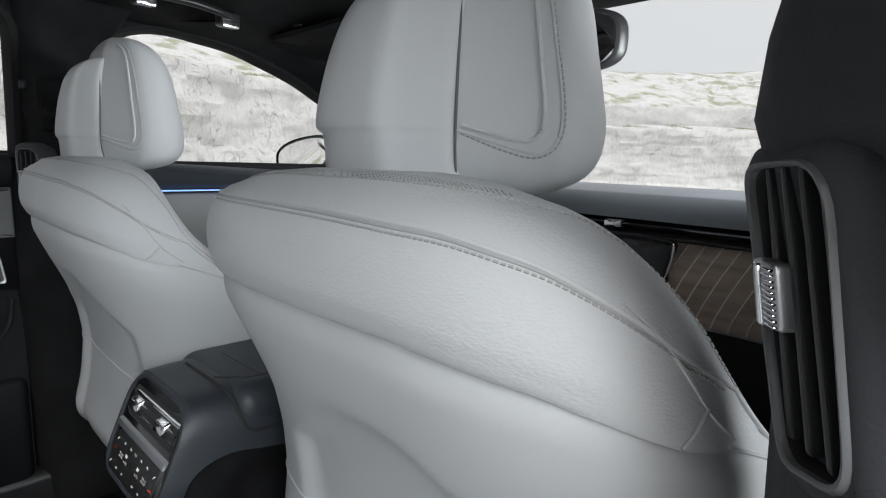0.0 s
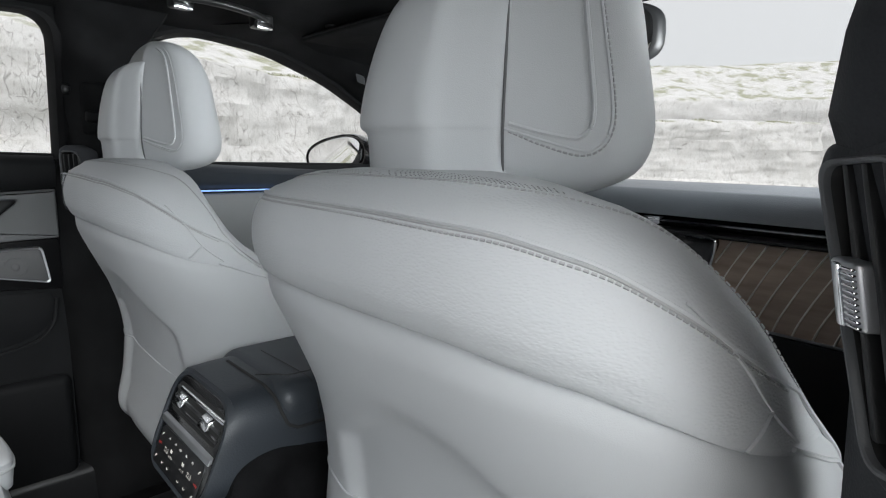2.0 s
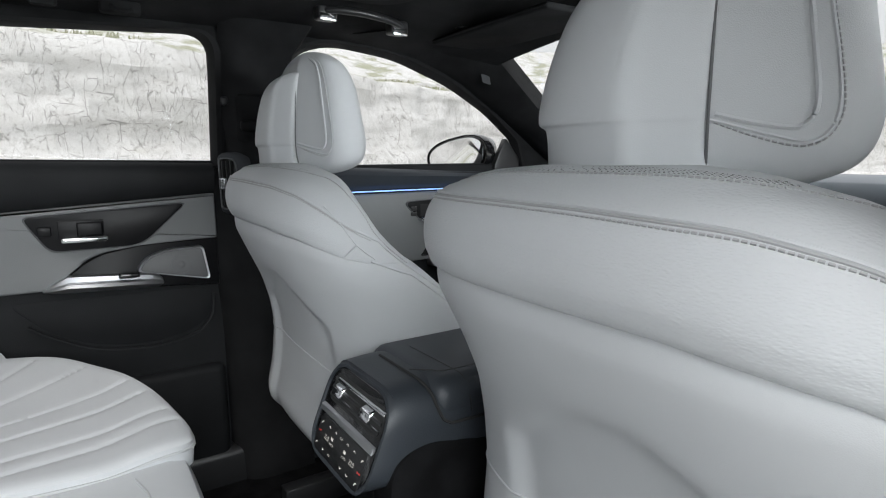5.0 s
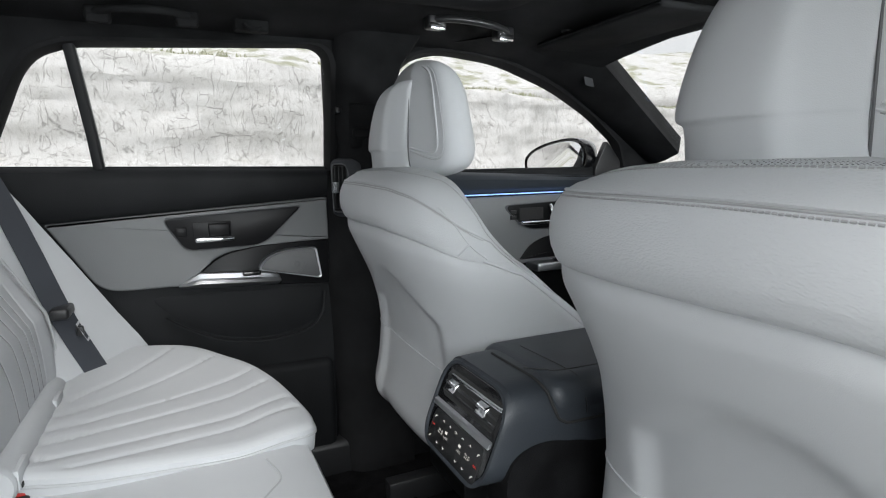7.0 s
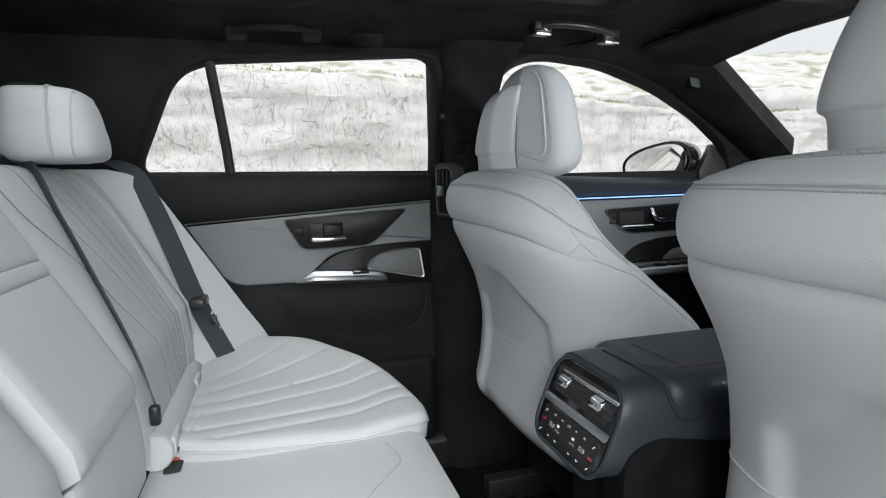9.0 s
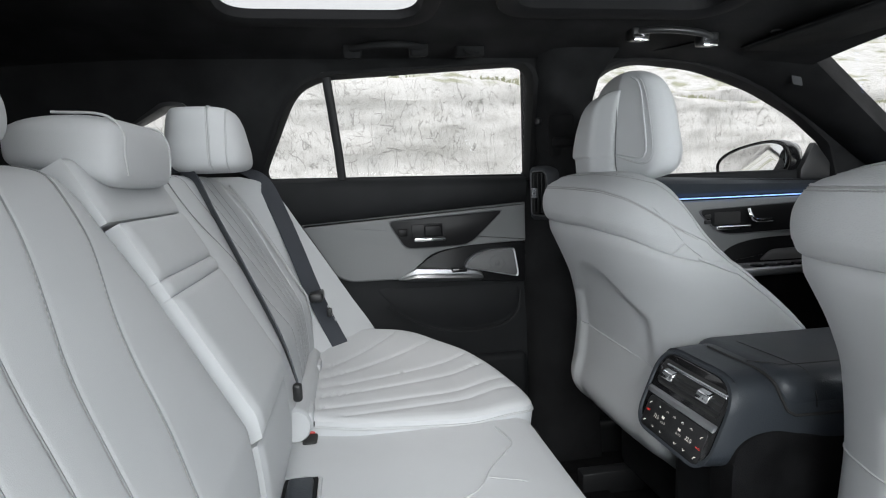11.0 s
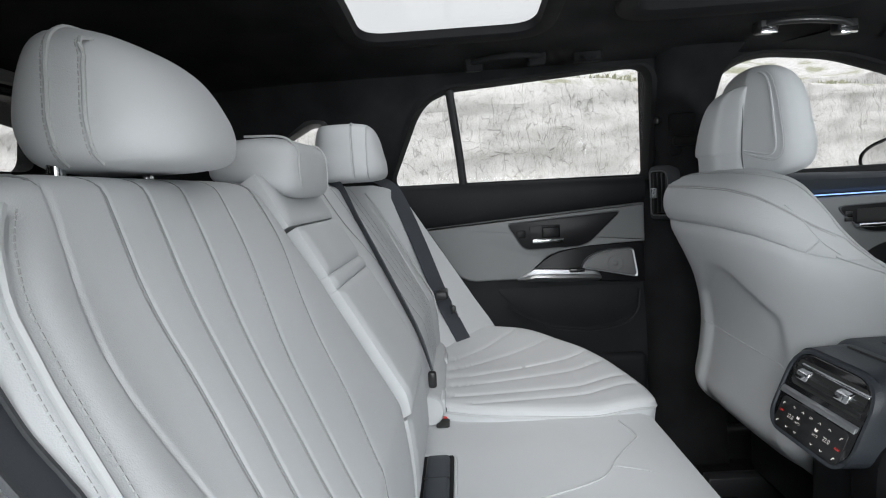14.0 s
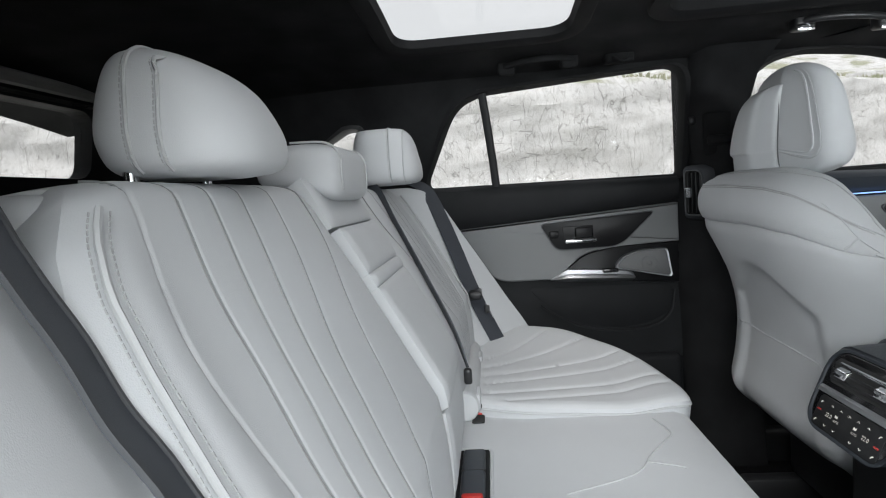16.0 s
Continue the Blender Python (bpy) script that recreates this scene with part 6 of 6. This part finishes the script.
part("disc", loft([[(-0.45 + r * math.cos(a), 0.50 + r * math.sin(a), roof_z(-0.45, 0.50) - h) for a in np.linspace(0, 2 * math.pi, 20, endpoint=False)] for r, h in ((0.013, -0.002), (0.013, 0.003), (0.009, 0.004), (0.006, 0.002))]), PLASTIC, kn)
lab = thing("airbag_label", (-0.62, 0.72, 1.07), "small grey label on the windscreen pillar", "label")
part("tag", plate(rounded([(-0.010, -0.012), (0.010, -0.012), (0.010, 0.012), (-0.010, 0.012)], 0.004, 4), lambda a, b, c: Vector((-0.615, 0.700, 1.078)) + Vector((0.5, 0.75, -0.3)).normalized() * a * 1.2 + Vector((0.1, -0.3, 0.9)).normalized() * b + Vector((0.6, -0.6, -0.1)) * (c + 0.012), 0.002), SILVER_DULL, lab)
vs = thing("sun_visor", (-0.35, 0.58, 1.15), "black cloth sun visor folded against the roof", "sun visor")
part("board", rbox((-0.55, 0.48, 1.138), (-0.14, 0.66, 1.152), 0.006, 3), SUEDE, vs)
part("hinge_arm", tube(spline([(-0.535, 0.655, 1.146), (-0.565, 0.662, 1.150), (-0.575, 0.650, 1.158)], 5), 0.005, 8), PLASTIC, vs)
part("hinge_base", rbox((-0.59, 0.635, 1.148), (-0.56, 0.67, 1.162), 0.004, 2), PLASTIC, vs)
part("edge_seam", tube([(-0.545, 0.479, 1.145), (-0.145, 0.479, 1.145)], 0.0015, 6), DARK, vs)
bh = thing("belt_guide", (-0.66, 0.02, 1.02), "black seat belt height adjuster on the centre pillar", "belt guide")
part("cover", rbox((-0.690, 0.03, 0.90), (-0.668, 0.10, 1.01), 0.01, 3), SUEDE, bh)
part("loop", rbox((-0.674, 0.035, 0.925), (-0.655, 0.095, 0.950), 0.008, 3), RUBBER, bh)
pin = thing("door_pin", (-0.68, -0.02, 1.00), "small black button on the door frame", "button")
part("disc", rbox((-0.716, 0.004, 0.985), (-0.698, 0.020, 1.005), 0.006, 3), PLASTIC, pin)

mat_ = thing("floor_mat", (-0.35, -0.06, 0.045), "black carpet floor mat in the rear footwell", "floor mat")
part("mat", rbox((-0.62, -0.20, 0.040), (-0.14, 0.12, 0.052), 0.005, 2), CARPET, mat_)
